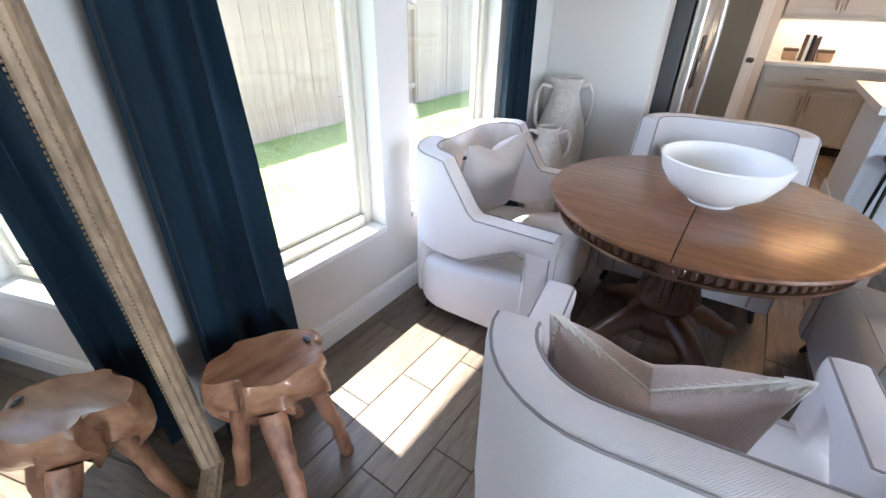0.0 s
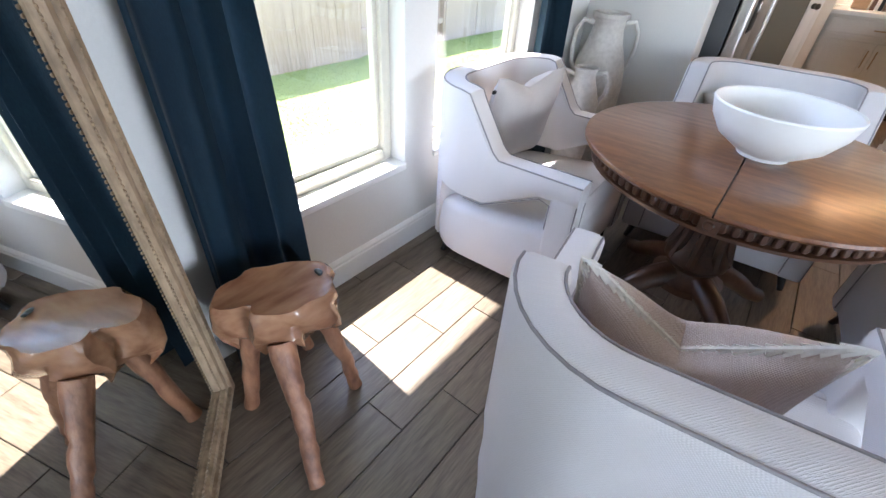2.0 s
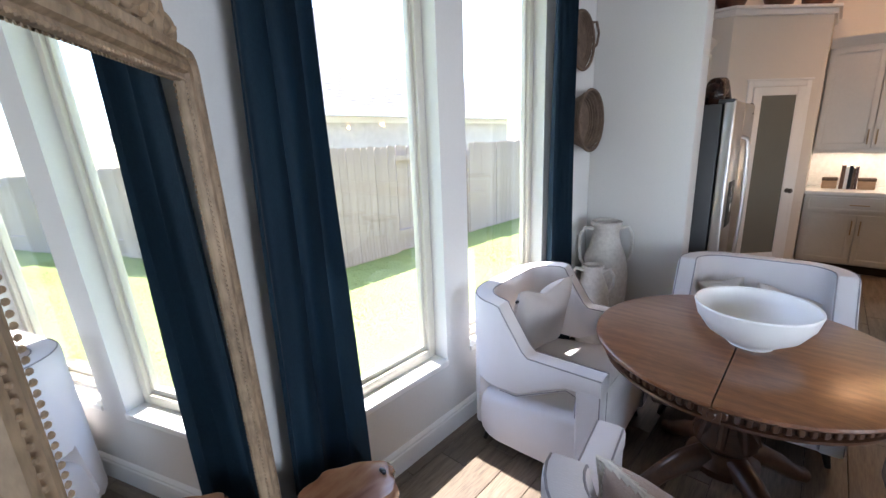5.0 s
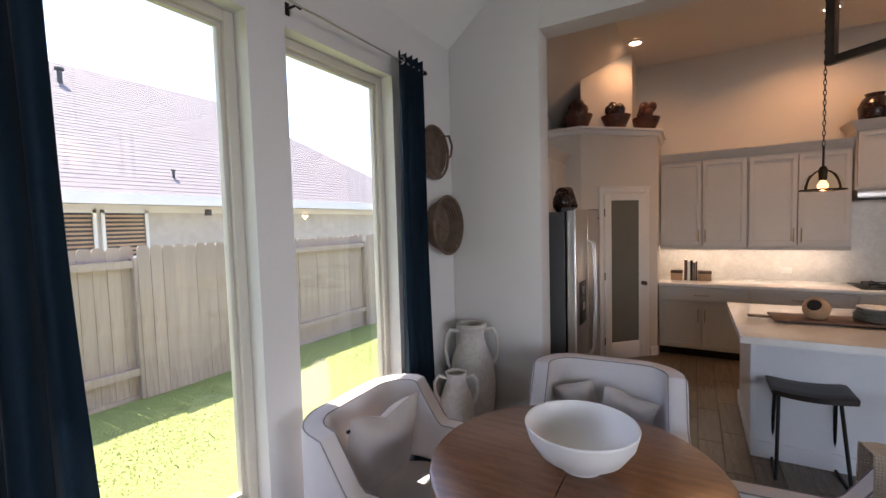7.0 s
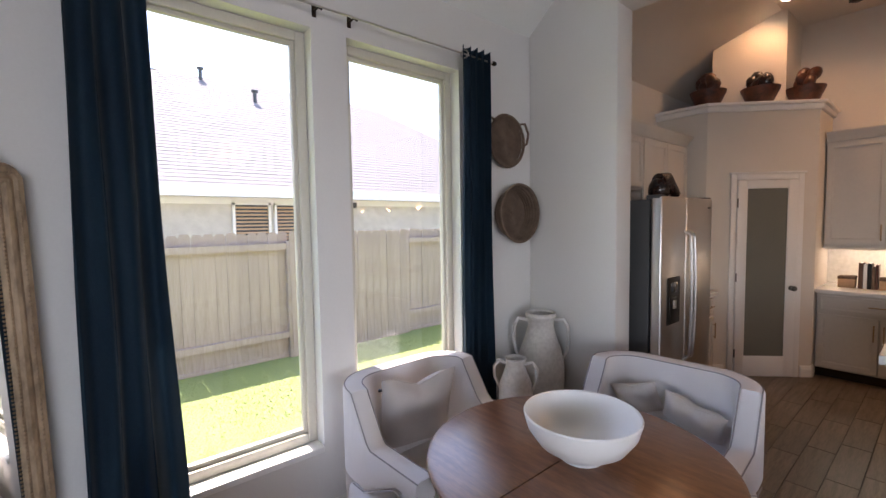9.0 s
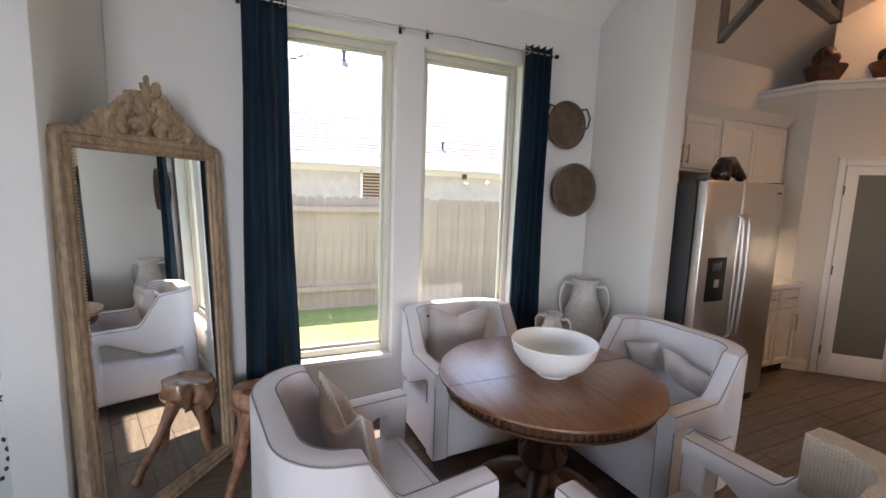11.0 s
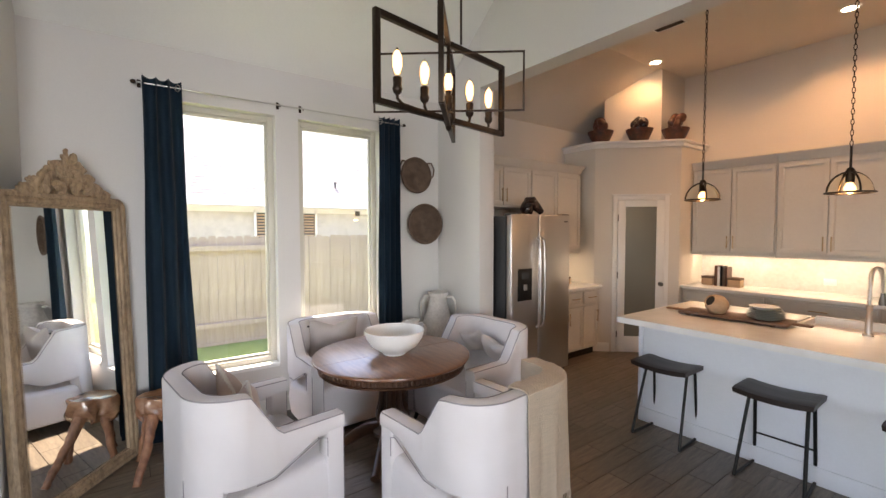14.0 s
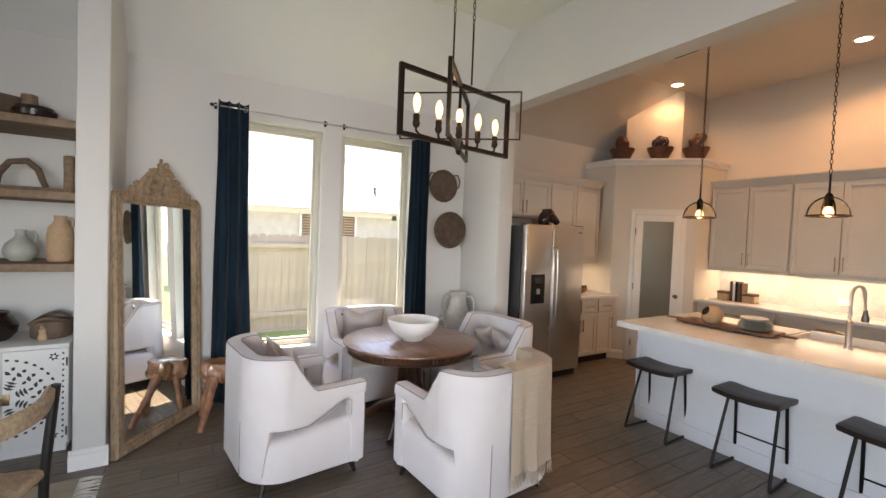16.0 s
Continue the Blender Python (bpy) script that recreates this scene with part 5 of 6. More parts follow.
def burl_pot(x, y, z, mat, s, seed, top, label):
    rng = random.Random(seed)
    p = thing("burl_pot", label, "pot", pose(x, y, z, 0, 0, rng.uniform(0, 180)), group="pots on the pantry ledge")
    part("bowl", lathe([(0, 0), (0.075 * s, 0), (0.085 * s, 0.02 * s), (0.13 * s, 0.12 * s), (0.135 * s, 0.14 * s), (0.12 * s, 0.142 * s), (0, 0.13 * s)], 24, close=False), mat, p)
    for i in range(top):
        a = rng.uniform(0, 6.28)
        r = rng.uniform(0, 0.075) * s
        part("burl_knot", blob(r * math.cos(a), r * math.sin(a), (0.15 + rng.uniform(0, 0.10)) * s, rng.uniform(0.04, 0.065) * s, rng.uniform(0.03, 0.05) * s, rng.uniform(0.05, 0.075) * s, rng.uniform(-0.8, 0.8), 10), mat if seed != 2 else M_DARKCER, p, "gnarled dark wooden lump")
    return p


burl_pot(-0.50, 6.10, 2.836, M_REDWOOD, 1.28, 1, 7, "dark red burl pot with knotted top on the ledge")
burl_pot(-0.115, 6.42, 2.836, M_REDWOOD, 1.3, 2, 6, "dark burl pot with a glossy black lump on the ledge")
burl_pot(0.19, 6.78, 2.836, M_REDWOOD, 1.28, 3, 7, "reddish burl pot with knotted top on the ledge")
solid("dark_vase", lathe([(0, 0), (0.10, 0), (0.13, 0.05), (0.14, 0.16), (0.10, 0.25), (0.075, 0.27), (0.085, 0.30), (0.07, 0.302), (0, 0.25)], 32, close=False), M_DARKCER, "squat matte black vase on the hood cabinet", "vase", pose(2.42, 7.10, 2.722))
solid("dark_vase", lathe([(0, 0), (0.10, 0), (0.13, 0.06), (0.15, 0.2), (0.11, 0.33), (0.08, 0.36), (0.09, 0.40), (0.07, 0.402), (0, 0.3)], 32, close=False), M_DARKCER, "taller matte black vase on the hood cabinet", "vase", pose(2.75, 7.08, 2.722))

# ---- ceiling fittings ----
M_BULB = glowing("bulb_glow", (1.0, 0.57, 0.23), 0.75)
M_DISC = glowing("downlight_glow", (1.0, 0.83, 0.62), 5.0)
M_AMBER = glass("amber_glass", (1.0, 0.93, 0.78), 0.0, 1.03)
M_CLEAR = glass("clear_bulb_glass", (1.0, 0.93, 0.82), 0.0, 1.05)
WARM = (1.0, 0.53, 0.245)


def downlight(x, y, watts):
    d = thing("downlight", "round recessed warm downlight in the vaulted ceiling", "light", pose(x, y, FLAT_Z - 0.0), group="recessed downlights")
    part("trim_ring", lathe([(0.062, 0.0), (0.09, 0.0), (0.088, -0.006), (0.066, -0.012), (0.062, 0.0)], 28, close=False), M_TRIM, d)
    part("lens", lathe([(0, -0.004), (0.064, -0.004), (0.064, -0.002), (0, -0.002)], 24), M_DISC, d)
    lamp("downlight_beam", "SPOT", watts, WARM, look((x, y, FLAT_Z - 0.02), (x, y, 0)), 0.11, spot=150)


for x, y in ((0.118, 6.365), (1.942, 6.58), (3.75, 6.5)):
    downlight(x, y, DOWN * (0.5 if x < 1 else 1.2))
vent = thing("air_vent", "dark slotted ceiling air vent", "vent", pose(0.72, 5.50, FLAT_Z - 0.012, 0, 0, 0))
part("frame", cubes([(-0.16, -0.06, 0, 0.16, -0.045, 0.011), (-0.16, 0.045, 0, 0.16, 0.06, 0.011), (-0.16, -0.045, 0, -0.145, 0.045, 0.011), (0.145, -0.045, 0, 0.16, 0.045, 0.011)]), M_TRIM, vent)
for i in range(6):
    part("slat", box(-0.145, -0.041 + 0.0145 * i, 0.002, 0.145, -0.034 + 0.0145 * i, 0.008), M_BRONZE, vent, smooth=False)
part("backing", box(-0.145, -0.045, 0.009, 0.145, 0.045, 0.011), M_BLACK, vent, smooth=False)


def pendant(x, y):
    p = thing("pendant_lamp", "bronze dome pendant lamp with amber glass and glowing bulb", "lamp", pose(x, y, 1.90), group="pendants over the island")
    n = 40
    for k in range(2):
        part("hoop", tube([(0.122 * math.cos(math.pi * i / 20), 0, 0.135 * math.sin(math.pi * i / 20)) for i in range(21)], 0.006, 7), M_BRONZE, p).matrix_basis = Matrix.Rotation(math.pi / 2 * k + 0.6, 4, "Z")
    part("rim", tube([(0.125 * math.cos(2 * math.pi * i / n), 0.125 * math.sin(2 * math.pi * i / n), 0) for i in range(n)], 0.006, 7, closed=True), M_BRONZE, p)
    part("glass_dome", lathe([(0.113, 0.004), (0.108, 0.05), (0.085, 0.095), (0.045, 0.122), (0.02, 0.128)], 32, close=False), M_AMBER, p, "amber glass bell")
    part("socket", lathe([(0.022, 0.065), (0.024, 0.11), (0.028, 0.135), (0.016, 0.16), (0.007, 0.165), (0.007, 0.30), (0, 0.30)], 16), M_BRONZE, p)
    part("bulb", lathe([(0, -0.005), (0.018, 0.0), (0.03, 0.02), (0.03, 0.035), (0.015, 0.06), (0.012, 0.07)], 18), M_BULB, p, "glowing warm bulb")
    z = 0.30
    k = 0
    top = FLAT_Z - 1.90 - 0.03
    while z < top - 0.02:
        link = [(0.008 * math.cos(a), 0, z + 0.019 + 0.021 * math.sin(a)) for a in [2 * math.pi * i / 10 for i in range(10)]]
        part("chain_link", tube(link, 0.0028, 5, closed=True), M_BRONZE, p).matrix_basis = Matrix.Rotation(math.pi / 2 * (k % 2), 4, "Z")
        z += 0.034
        k += 1
    part("canopy", lathe([(0.0, top), (0.055, top), (0.06, top + 0.012), (0.06, top + 0.03), (0, top + 0.03)], 24), M_BRONZE, p)
    lamp("pendant_glow", "POINT", PEND, (1.0, 0.62, 0.3), pose(x, y, 1.885), 0.03)


pendant(1.50, 4.53)
pendant(2.365, 4.59)
pendant(3.23, 4.62)

# strip lights under the wall cabinets
for nm, x, y, w, m in (("under_cabinet_light", 0.82, 7.12, 0.86, 0), ("under_cabinet_light", 1.76, 7.12, 0.82, 0), ("under_cabinet_light", -0.76, 5.3, 0.6, 90)):
    u = thing(nm, "slim warm strip light under the wall cabinet", "light", pose(x, y, 1.342 if m == 0 else 1.362, 0, 0, m), group="strip lights under cabinets")
    part("housing", box(-w / 2, -0.014, 0.004, w / 2, 0.014, 0.016), M_TRIM, u, smooth=False)
    part("diffuser", box(-w / 2, -0.011, 0.0, w / 2, 0.011, 0.004), M_DISC, u, smooth=False)
    lamp("strip_light_glow", "AREA", STRIP, (1.0, 0.80, 0.56), look((x, y, 1.335 if m == 0 else 1.355), (x, y - (0.0 if m else 0.0), 0)), w if m == 0 else 0.03, 0.03 if m == 0 else w)

# ---- chandelier ----
CX, CY = 1.372, 2.07
ch = thing("chandelier", "bronze chandelier of crossed rectangular frames with five bulbs", "chandelier", pose(CX, CY, -0.055))


def ring_frame(ang, half, z0, z1, t, d, nm):
    bm = cubes([(-half, -d, z0, -half + t, d, z1), (half - t, -d, z0, half, d, z1), (-half + t, -d, z1 - t, half - t, d, z1), (-half + t, -d, z0, half - t, d, z0 + t)], bevel=0.002)
    part(nm, bm, M_BRONZE, ch).matrix_basis = Matrix.Rotation(radians(ang), 4, "Z")


ring_frame(100.3, 0.45, 2.245, 2.635, 0.026, 0.013, "outer_frame")
ring_frame(-41, 0.40, 2.225, 2.635, 0.024, 0.011, "middle_frame")
ring_frame(51.5, 0.37, 2.295, 2.585, 0.009, 0.0045, "thin_frame")
part("hub", lathe([(0, 2.20), (0.012, 2.21), (0.018, 2.235), (0.03, 2.255), (0.03, 2.285), (0.014, 2.30), (0.008, 2.62), (0, 2.64)], 16), M_BRONZE, ch)
for i, s in enumerate((-0.33, -0.165, 0.0, 0.165, 0.33)):
    px, py = -0.075 * s / 0.33, s
    if s:
        part("arm", tube([(0, 0, 2.27), (px * 0.5, py * 0.5, 2.262), (px * 0.92, py * 0.92, 2.268), (px, py, 2.285), (px, py, 2.32)], 0.007, 8), M_BRONZE, ch)
    part("candle_socket", lathe([(0.008, 2.30), (0.018, 2.31), (0.022, 2.325), (0.018, 2.34), (0.02, 2.37), (0.017, 2.375), (0, 2.375)], 14), M_BRONZE, ch).matrix_basis = Matrix.Translation((px, py, 0))
    bl = part("bulb", lathe([(0.011, 2.374), (0.016, 2.385), (0.026, 2.43), (0.024, 2.46), (0.012, 2.49), (0.004, 2.50), (0, 2.50)], 18), M_CLEAR, ch, "clear long filament bulb")
    bl.matrix_basis = Matrix.Translation((px, py, 0))
    bl.visible_shadow = False
    part("filament", lathe([(0, 2.385), (0.010, 2.39), (0.020, 2.425), (0.019, 2.46), (0.008, 2.485), (0, 2.49)], 10), M_BULB, bl, "glowing filament")
for s in (-0.06, 0.08):
    part("hanging_rod", tube([(-0.02 * s, s, 2.64), (-0.02 * s, s, 3.0)], 0.0055, 8), M_BRONZE, ch)
    for k in range(25):
        link = [(0.008 * math.cos(a), 0, 0.02 * math.sin(a)) for a in [2 * math.pi * i / 10 for i in range(10)]]
        part("chain_link", tube(link, 0.0028, 5, closed=True), M_BRONZE, ch).matrix_basis = Matrix.Translation((-0.02 * s, s, 3.018 + 0.0345 * k)) @ Matrix.Rotation(math.pi / 2 * (k % 2), 4, "Z")
part("ceiling_plate", box(-0.035, -0.16, CEIL + 0.033, 0.035, 0.15, CEIL + 0.054, bevel=0.004), M_BRONZE, ch)
lamp("chandelier_glow", "POINT", CHAND, (1.0, 0.66, 0.34), pose(CX, CY, 2.385), 0.12)
lamp("window_sky_south", "AREA", FILL_S, (0.80, 0.885, 1.0), look((3.6, SOUTH - 0.05, 1.6), (3.4, 3.0, 1.4)), 2.95, 1.95).data.spread = radians(96)
lamp("window_sky_east", "AREA", FILL_E, (0.80, 0.885, 1.0), look((EAST + 0.05, 0.2, 1.6), (0, 1.2, 1.4)), 2.3, 1.95).data.spread = radians(58)

fb = thing("fruit_bowl", "wide wooden bowl with pale green fruit beside the cooktop", "bowl", pose(3.37, 7.03, 0.923))
part("bowl", lathe([(0, 0), (0.06, 0), (0.11, 0.03), (0.135, 0.06), (0.128, 0.062), (0.1, 0.035), (0, 0.015)], 28, close=False), M_ACACIA, fb)
M_PEAR = material("pale_green_fruit", (0.42, 0.45, 0.16), 0.45, vary=0.1)
for i in range(4):
    part("fruit", blob(0.05 * math.cos(1.6 * i), 0.05 * math.sin(1.6 * i), 0.055, 0.036, 0.036, 0.034, 0, 12), M_PEAR, fb)


# ---- shelf niche and carved cabinet ----
M_SHELF = material("weathered_shelf_oak", (0.27, 0.185, 0.12), 0.75, scale=5, grain=40, stretch=(5, 0.6, 1), colour2=(0.15, 0.10, 0.065), bump=0.3)
M_WHITEC = material("chalk_white_paint", (0.74, 0.73, 0.71), 0.7, vary=0.03, bump=0.1)
for z, lab in ((2.30, "highest"), (1.80, "middle"), (1.30, "lowest")):
    sh = thing("wall_shelf", "thick weathered oak wall shelf, the %s in the niche" % lab, "shelf", pose(0, 0, z), group="shelves in the niche")
    part("board", box(WX + 0.0005, -2.19, 0, -0.33, 0.028, 0.055, bevel=0.006), M_SHELF, sh)
solid("dough_bowl", joined(lathe([(0, 0), (0.10, 0), (0.17, 0.07), (0.20, 0.15), (0.185, 0.152), (0.15, 0.08), (0, 0.03)], 30, close=False), bmesh.new()), M_WICKER, "large dark carved wooden bowl on the upper shelf", "bowl", pose(-0.66, -0.52, 2.357))
solid("iron_pot", lathe([(0, 0), (0.08, 0), (0.12, 0.03), (0.125, 0.07), (0.10, 0.10), (0.09, 0.10), (0, 0.08)], 28, close=False), M_DARKCER, "low black iron pot on the upper shelf", "pot", pose(-0.58, -0.285, 2.357))
solid("wooden_cup", lathe([(0, 0), (0.045, 0), (0.05, 0.03), (0.045, 0.09), (0.04, 0.092), (0.038, 0.03), (0, 0.02)], 20, close=False), M_SHELF, "small turned wooden cup on the iron pot", "cup", pose(-0.60, -0.32, 2.452))
solid("twisted_branch", tube([(0, -0.16, 0.03), (0, -0.15, 0.12), (0, -0.09, 0.21), (0, 0.0, 0.225), (0, 0.06, 0.17), (0, 0.085, 0.09), (0, 0.11, 0.03)], 0.02, 10, taper=(0.02, 0.024, 0.022, 0.024, 0.022, 0.02, 0.018)), M_WICKER, "arched dark branch ornament on the shelf", "ornament", pose(-0.60, -0.33, 1.850))
solid("wood_offcut", box(-0.06, -0.36, 0, 0.05, 0.16, 0.035, bevel=0.012), M_SHELF, "rough flat wood piece lying on the shelf", "ornament", pose(-0.60, -0.20, 1.857))
solid("wooden_cylinder", lathe([(0, 0), (0.03, 0), (0.032, 0.01), (0.03, 0.14), (0.033, 0.27), (0.026, 0.275), (0, 0.26)], 18, close=False), M_SHELF, "upright turned wooden cylinder on the shelf", "ornament", pose(-0.55, -0.09, 1.857))


def jug(name, label, prof, hand, mat, m):
    j = thing(name, label, "jug", m)
    part("body", lathe(prof, 30, close=False), mat, j)
    part("handle", tube([(0, y, z) for y, z in hand], 0.009, 8), mat, j)
    return j


jug("ceramic_jug", "small pale green ceramic jug on the shelf", [(0, 0), (0.055, 0), (0.09, 0.04), (0.098, 0.08), (0.08, 0.13), (0.035, 0.17), (0.028, 0.20), (0.036, 0.225), (0.03, 0.226), (0.022, 0.2), (0, 0.12)],
    [(0.03, 0.205), (0.07, 0.215), (0.088, 0.18), (0.075, 0.13)], material("pale_celadon", (0.42, 0.43, 0.38), 0.4, vary=0.08), pose(-0.60, -0.36, 1.357))
jug("stoneware_bottle", "tall tan stoneware bottle on the shelf", [(0, 0), (0.07, 0), (0.078, 0.02), (0.08, 0.18), (0.07, 0.25), (0.04, 0.29), (0.035, 0.32), (0.042, 0.335), (0.034, 0.336), (0.028, 0.31), (0, 0.2)],
    [(0.036, 0.315), (0.065, 0.32), (0.078, 0.285), (0.066, 0.25)], M_TERRA, pose(-0.58, -0.14, 1.357))

cabx, cz = -0.36, 0.79
cc = thing("carved_cabinet", "white cabinet with pierced floral fretwork doors", "cabinet", pose(0, 0, 0))
CY0, CYM, CY1 = -0.735, -0.39, -0.045
part("body", box(WX + 0.01, CY0, 0.06, cabx - 0.03, CY1, cz - 0.03), M_WHITEC, cc, smooth=False)
part("top", box(WX + 0.005, CY0 - 0.01, cz - 0.03, cabx + 0.01, CY1 + 0.005, cz, bevel=0.004), M_WHITEC, cc)
part("plinth", box(WX + 0.02, CY0 + 0.02, 0, cabx - 0.05, CY1 - 0.02, 0.06), M_WHITEC, cc, smooth=False)
# near-black colour for the shade inside the fretwork; the doors are not cut through
M_FRETBACK = material("fretwork_opening_shade", (0.06, 0.06, 0.06), 0.9, bump=0)
MZ = 0.43


def petal(bm, y, z, ang, length, width, bend):
    """One dark leaf shape laid on the door for a pierced opening, bowed to one side."""
    pts = []
    for t in (0, 0.25, 0.5, 0.75, 1.0):
        pts.append((length * (t - 0.5), bend * math.sin(math.pi * t) + width * math.sin(math.pi * t)))
    for t in (0.75, 0.5, 0.25):
        pts.append((length * (t - 0.5), bend * math.sin(math.pi * t) - width * math.sin(math.pi * t)))
    c, s = math.cos(ang), math.sin(ang)
    up = [bm.verts.new((cabx + 0.0012, y + u * c - v * s, z + u * s + v * c)) for u, v in pts]
    lo = [bm.verts.new((cabx - 0.002, y + u * c - v * s, z + u * s + v * c)) for u, v in pts]
    bm.faces.new(up)
    for i in range(8):
        bm.faces.new((up[i], lo[i], lo[(i + 1) % 8], up[(i + 1) % 8]))


for y0, y1 in ((CY0, CYM - 0.002), (CYM + 0.002, CY1)):
    d = part("door", box(cabx - 0.026, y0, 0.07, cabx, y1, cz - 0.035, bevel=0.003), M_WHITEC, cc)
    bm = bmesh.new()
    for r, n, turn, length, width, bend, off in ((0.085, 8, 90, 0.05, 0.006, 0.006, 0.5), (0.105, 8, 90, 0.055, 0.006, 0.006, 0.5), (0.125, 8, 90, 0.05, 0.006, 0.006, 0.5), (0.15, 16, 0, 0.028, 0.007, 0.0, 0.0),
                                                 (0.185, 20, 60, 0.035, 0.008, 0.004, 0.5), (0.215, 24, 0, 0.024, 0.008, 0.003, 0.0), (0.27, 36, 90, 0.024, 0.006, 0.0, 0.5)):
        for i in range(n):
            t = 2 * math.pi * (i + off) / n
            y, z = CYM + r * 1.06 * math.cos(t), MZ + r * math.sin(t)
            if y0 + 0.015 < y < y1 - 0.015:
                petal(bm, y, z, t + radians(turn), length * 1.15, width * 1.45, bend)
    edge = y0 + 0.03 if y0 == CY0 else y1 - 0.03
    inner = 1 if y0 == CY0 else -1
    for i in range(16):
        petal(bm, edge, 0.12 + 0.04 * i, radians(60 * (-1) ** i), 0.022, 0.006, 0.0)
    for zc in (0.14, 0.70):
        for i in range(6):
            t = 2 * math.pi * i / 6
            petal(bm, edge + inner * 0.05 + 0.02 * math.cos(t), zc + 0.02 * math.sin(t), t + 0.8, 0.026, 0.006, 0.005)
    bmesh.ops.recalc_face_normals(bm, faces=bm.faces[:])
    fw = part("fretwork", bm, M_FRETBACK, d, "floral openings laid on as dark shapes, their shade painted")
    fw["kind"] = "stuff"
    part("pull_plate", box(cabx, max(y0, CYM - 0.04), MZ - 0.038, cabx + 0.005, min(y1, CYM + 0.04), MZ + 0.038, bevel=0.0015), M_BRASS, d, "square brass pull plate")
    for z in (0.16, 0.66):
        part("hinge", box(cabx, edge + (-0.024 if y0 == CY0 else 0.016), z - 0.03, cabx + 0.006, edge + (-0.016 if y0 == CY0 else 0.024), z + 0.03), M_BLACK, d)
wb = thing("woven_basket", "low dark woven basket with raised ends on the cabinet", "basket", pose(-0.62, -0.19, 0.791))
part("bowl", prism([(0.12 * math.cos(a), 0.12 * math.sin(a)) for a in [2 * math.pi * i / 24 for i in range(24)]], 0, 0.13, bevel=0.02), M_WICKER, wb)
part("rim", tube([(0.122 * math.cos(a), 0.122 * math.sin(a), 0.13 + 0.03 * math.cos(2 * a)) for a in [2 * math.pi * i / 28 for i in range(28)]], 0.012, 7, closed=True), M_WICKER, wb)
solid("dark_kettle", lathe([(0, 0), (0.10, 0), (0.14, 0.05), (0.15, 0.11), (0.11, 0.17), (0.09, 0.175), (0.10, 0.20), (0.09, 0.205), (0, 0.16)], 28, close=False), M_DARKCER, "round black clay pot on the carved cabinet", "pot", pose(-0.62, -0.52, 0.791))
solid("carved_figurine", joined(lathe([(0, 0), (0.028, 0), (0.03, 0.02), (0.02, 0.05), (0.025, 0.075), (0.012, 0.09), (0, 0.10)], 16, close=False), blob(0.012, 0, 0.10, 0.02, 0.014, 0.014)), M_TERRA, "small pale carved figurine on the cabinet", "ornament", pose(-0.50, -0.215, 0.791))

# ---- dining chair at the edge of the room ----
M_HIDE = material("cream_hide", (0.52, 0.42, 0.29), 0.8, scale=5, grain=60, colour2=(0.30, 0.20, 0.12), bump=0.4)
dc = thing("dining_chair", "dark wooden dining chair with curved cream hide back", "chair", pose(1.10, -0.15, 0.0125, 0, 0, 166.4))
part("seat", box(-0.23, -0.21, 0.42, 0.23, 0.23, 0.47, bevel=0.02, seg=3), M_HIDE, dc)
arc = [(-0.25 + 0.5 * i / 12, -0.21 - 0.06 * math.sin(math.pi * i / 12), 0) for i in range(13)]
bm = bmesh.new()
rows = [[bm.verts.new((x, y + o, z)) for o, z in ((0.012, 0.775), (-0.014, 0.775), (-0.022, 0.80), (-0.024, 0.845), (0.0, 0.86), (0.018, 0.845), (0.018, 0.80))] for x, y, _ in arc]
for a, b in zip(rows, rows[1:]):
    for k in range(7):
        bm.faces.new((a[k], a[(k + 1) % 7], b[(k + 1) % 7], b[k]))
bm.faces.new(rows[0][::-1])
bm.faces.new(rows[-1])
bmesh.ops.recalc_face_normals(bm, faces=bm.faces[:])
part("backrest", bm, M_HIDE, dc)
for sx in (-1, 1):
    part("back_post", tube([(sx * 0.24, -0.19, 0.0), (sx * 0.235, -0.20, 0.44), (sx * 0.25, -0.235, 0.86)], 0.02, 10, taper=(0.015, 0.022, 0.02)), M_BLACKLEG, dc)
    part("leg", tube([(sx * 0.22, 0.22, 0.0), (sx * 0.205, 0.20, 0.43)], 0.02, 10, taper=(0.014, 0.022)), M_BLACKLEG, dc)
    part("arm", tube([(sx * 0.25, -0.215, 0.72), (sx * 0.27, -0.05, 0.67), (sx * 0.26, 0.10, 0.65), (sx * 0.215, 0.19, 0.43)], 0.018, 10), M_BLACKLEG, dc)


# ---- rug under the dining chairs ----
M_RUG = material("cream_jute_rug", (0.55, 0.48, 0.38), 0.95, scale=10, grain=120, bump=0.8, depth=0.004, weave=(20, 0, 0.15))
rug = thing("rug", "cream woven rug with a knotted fringe on the floor", "rug", pose(0.10, 0.12, 0.001, 0, 0, 0))
part("weave", box(0.0, -1.9, 0.0, 2.2, -0.02, 0.010, bevel=0.003), M_RUG, rug)
bm = bmesh.new()
rngr = random.Random(8)
for i in range(130):
    x = 0.01 + 2.18 * i / 129
    joined(bm, tube([(x, -0.022, 0.006), (x + rngr.uniform(-0.01, 0.01), 0.04, 0.005), (x + rngr.uniform(-0.025, 0.025), 0.10, 0.004)], 0.004, 5, taper=(0.003, 0.004, 0.002)))
part("fringe", bm, M_IVORYW, rug, "white cotton fringe")["kind"] = "stuff"


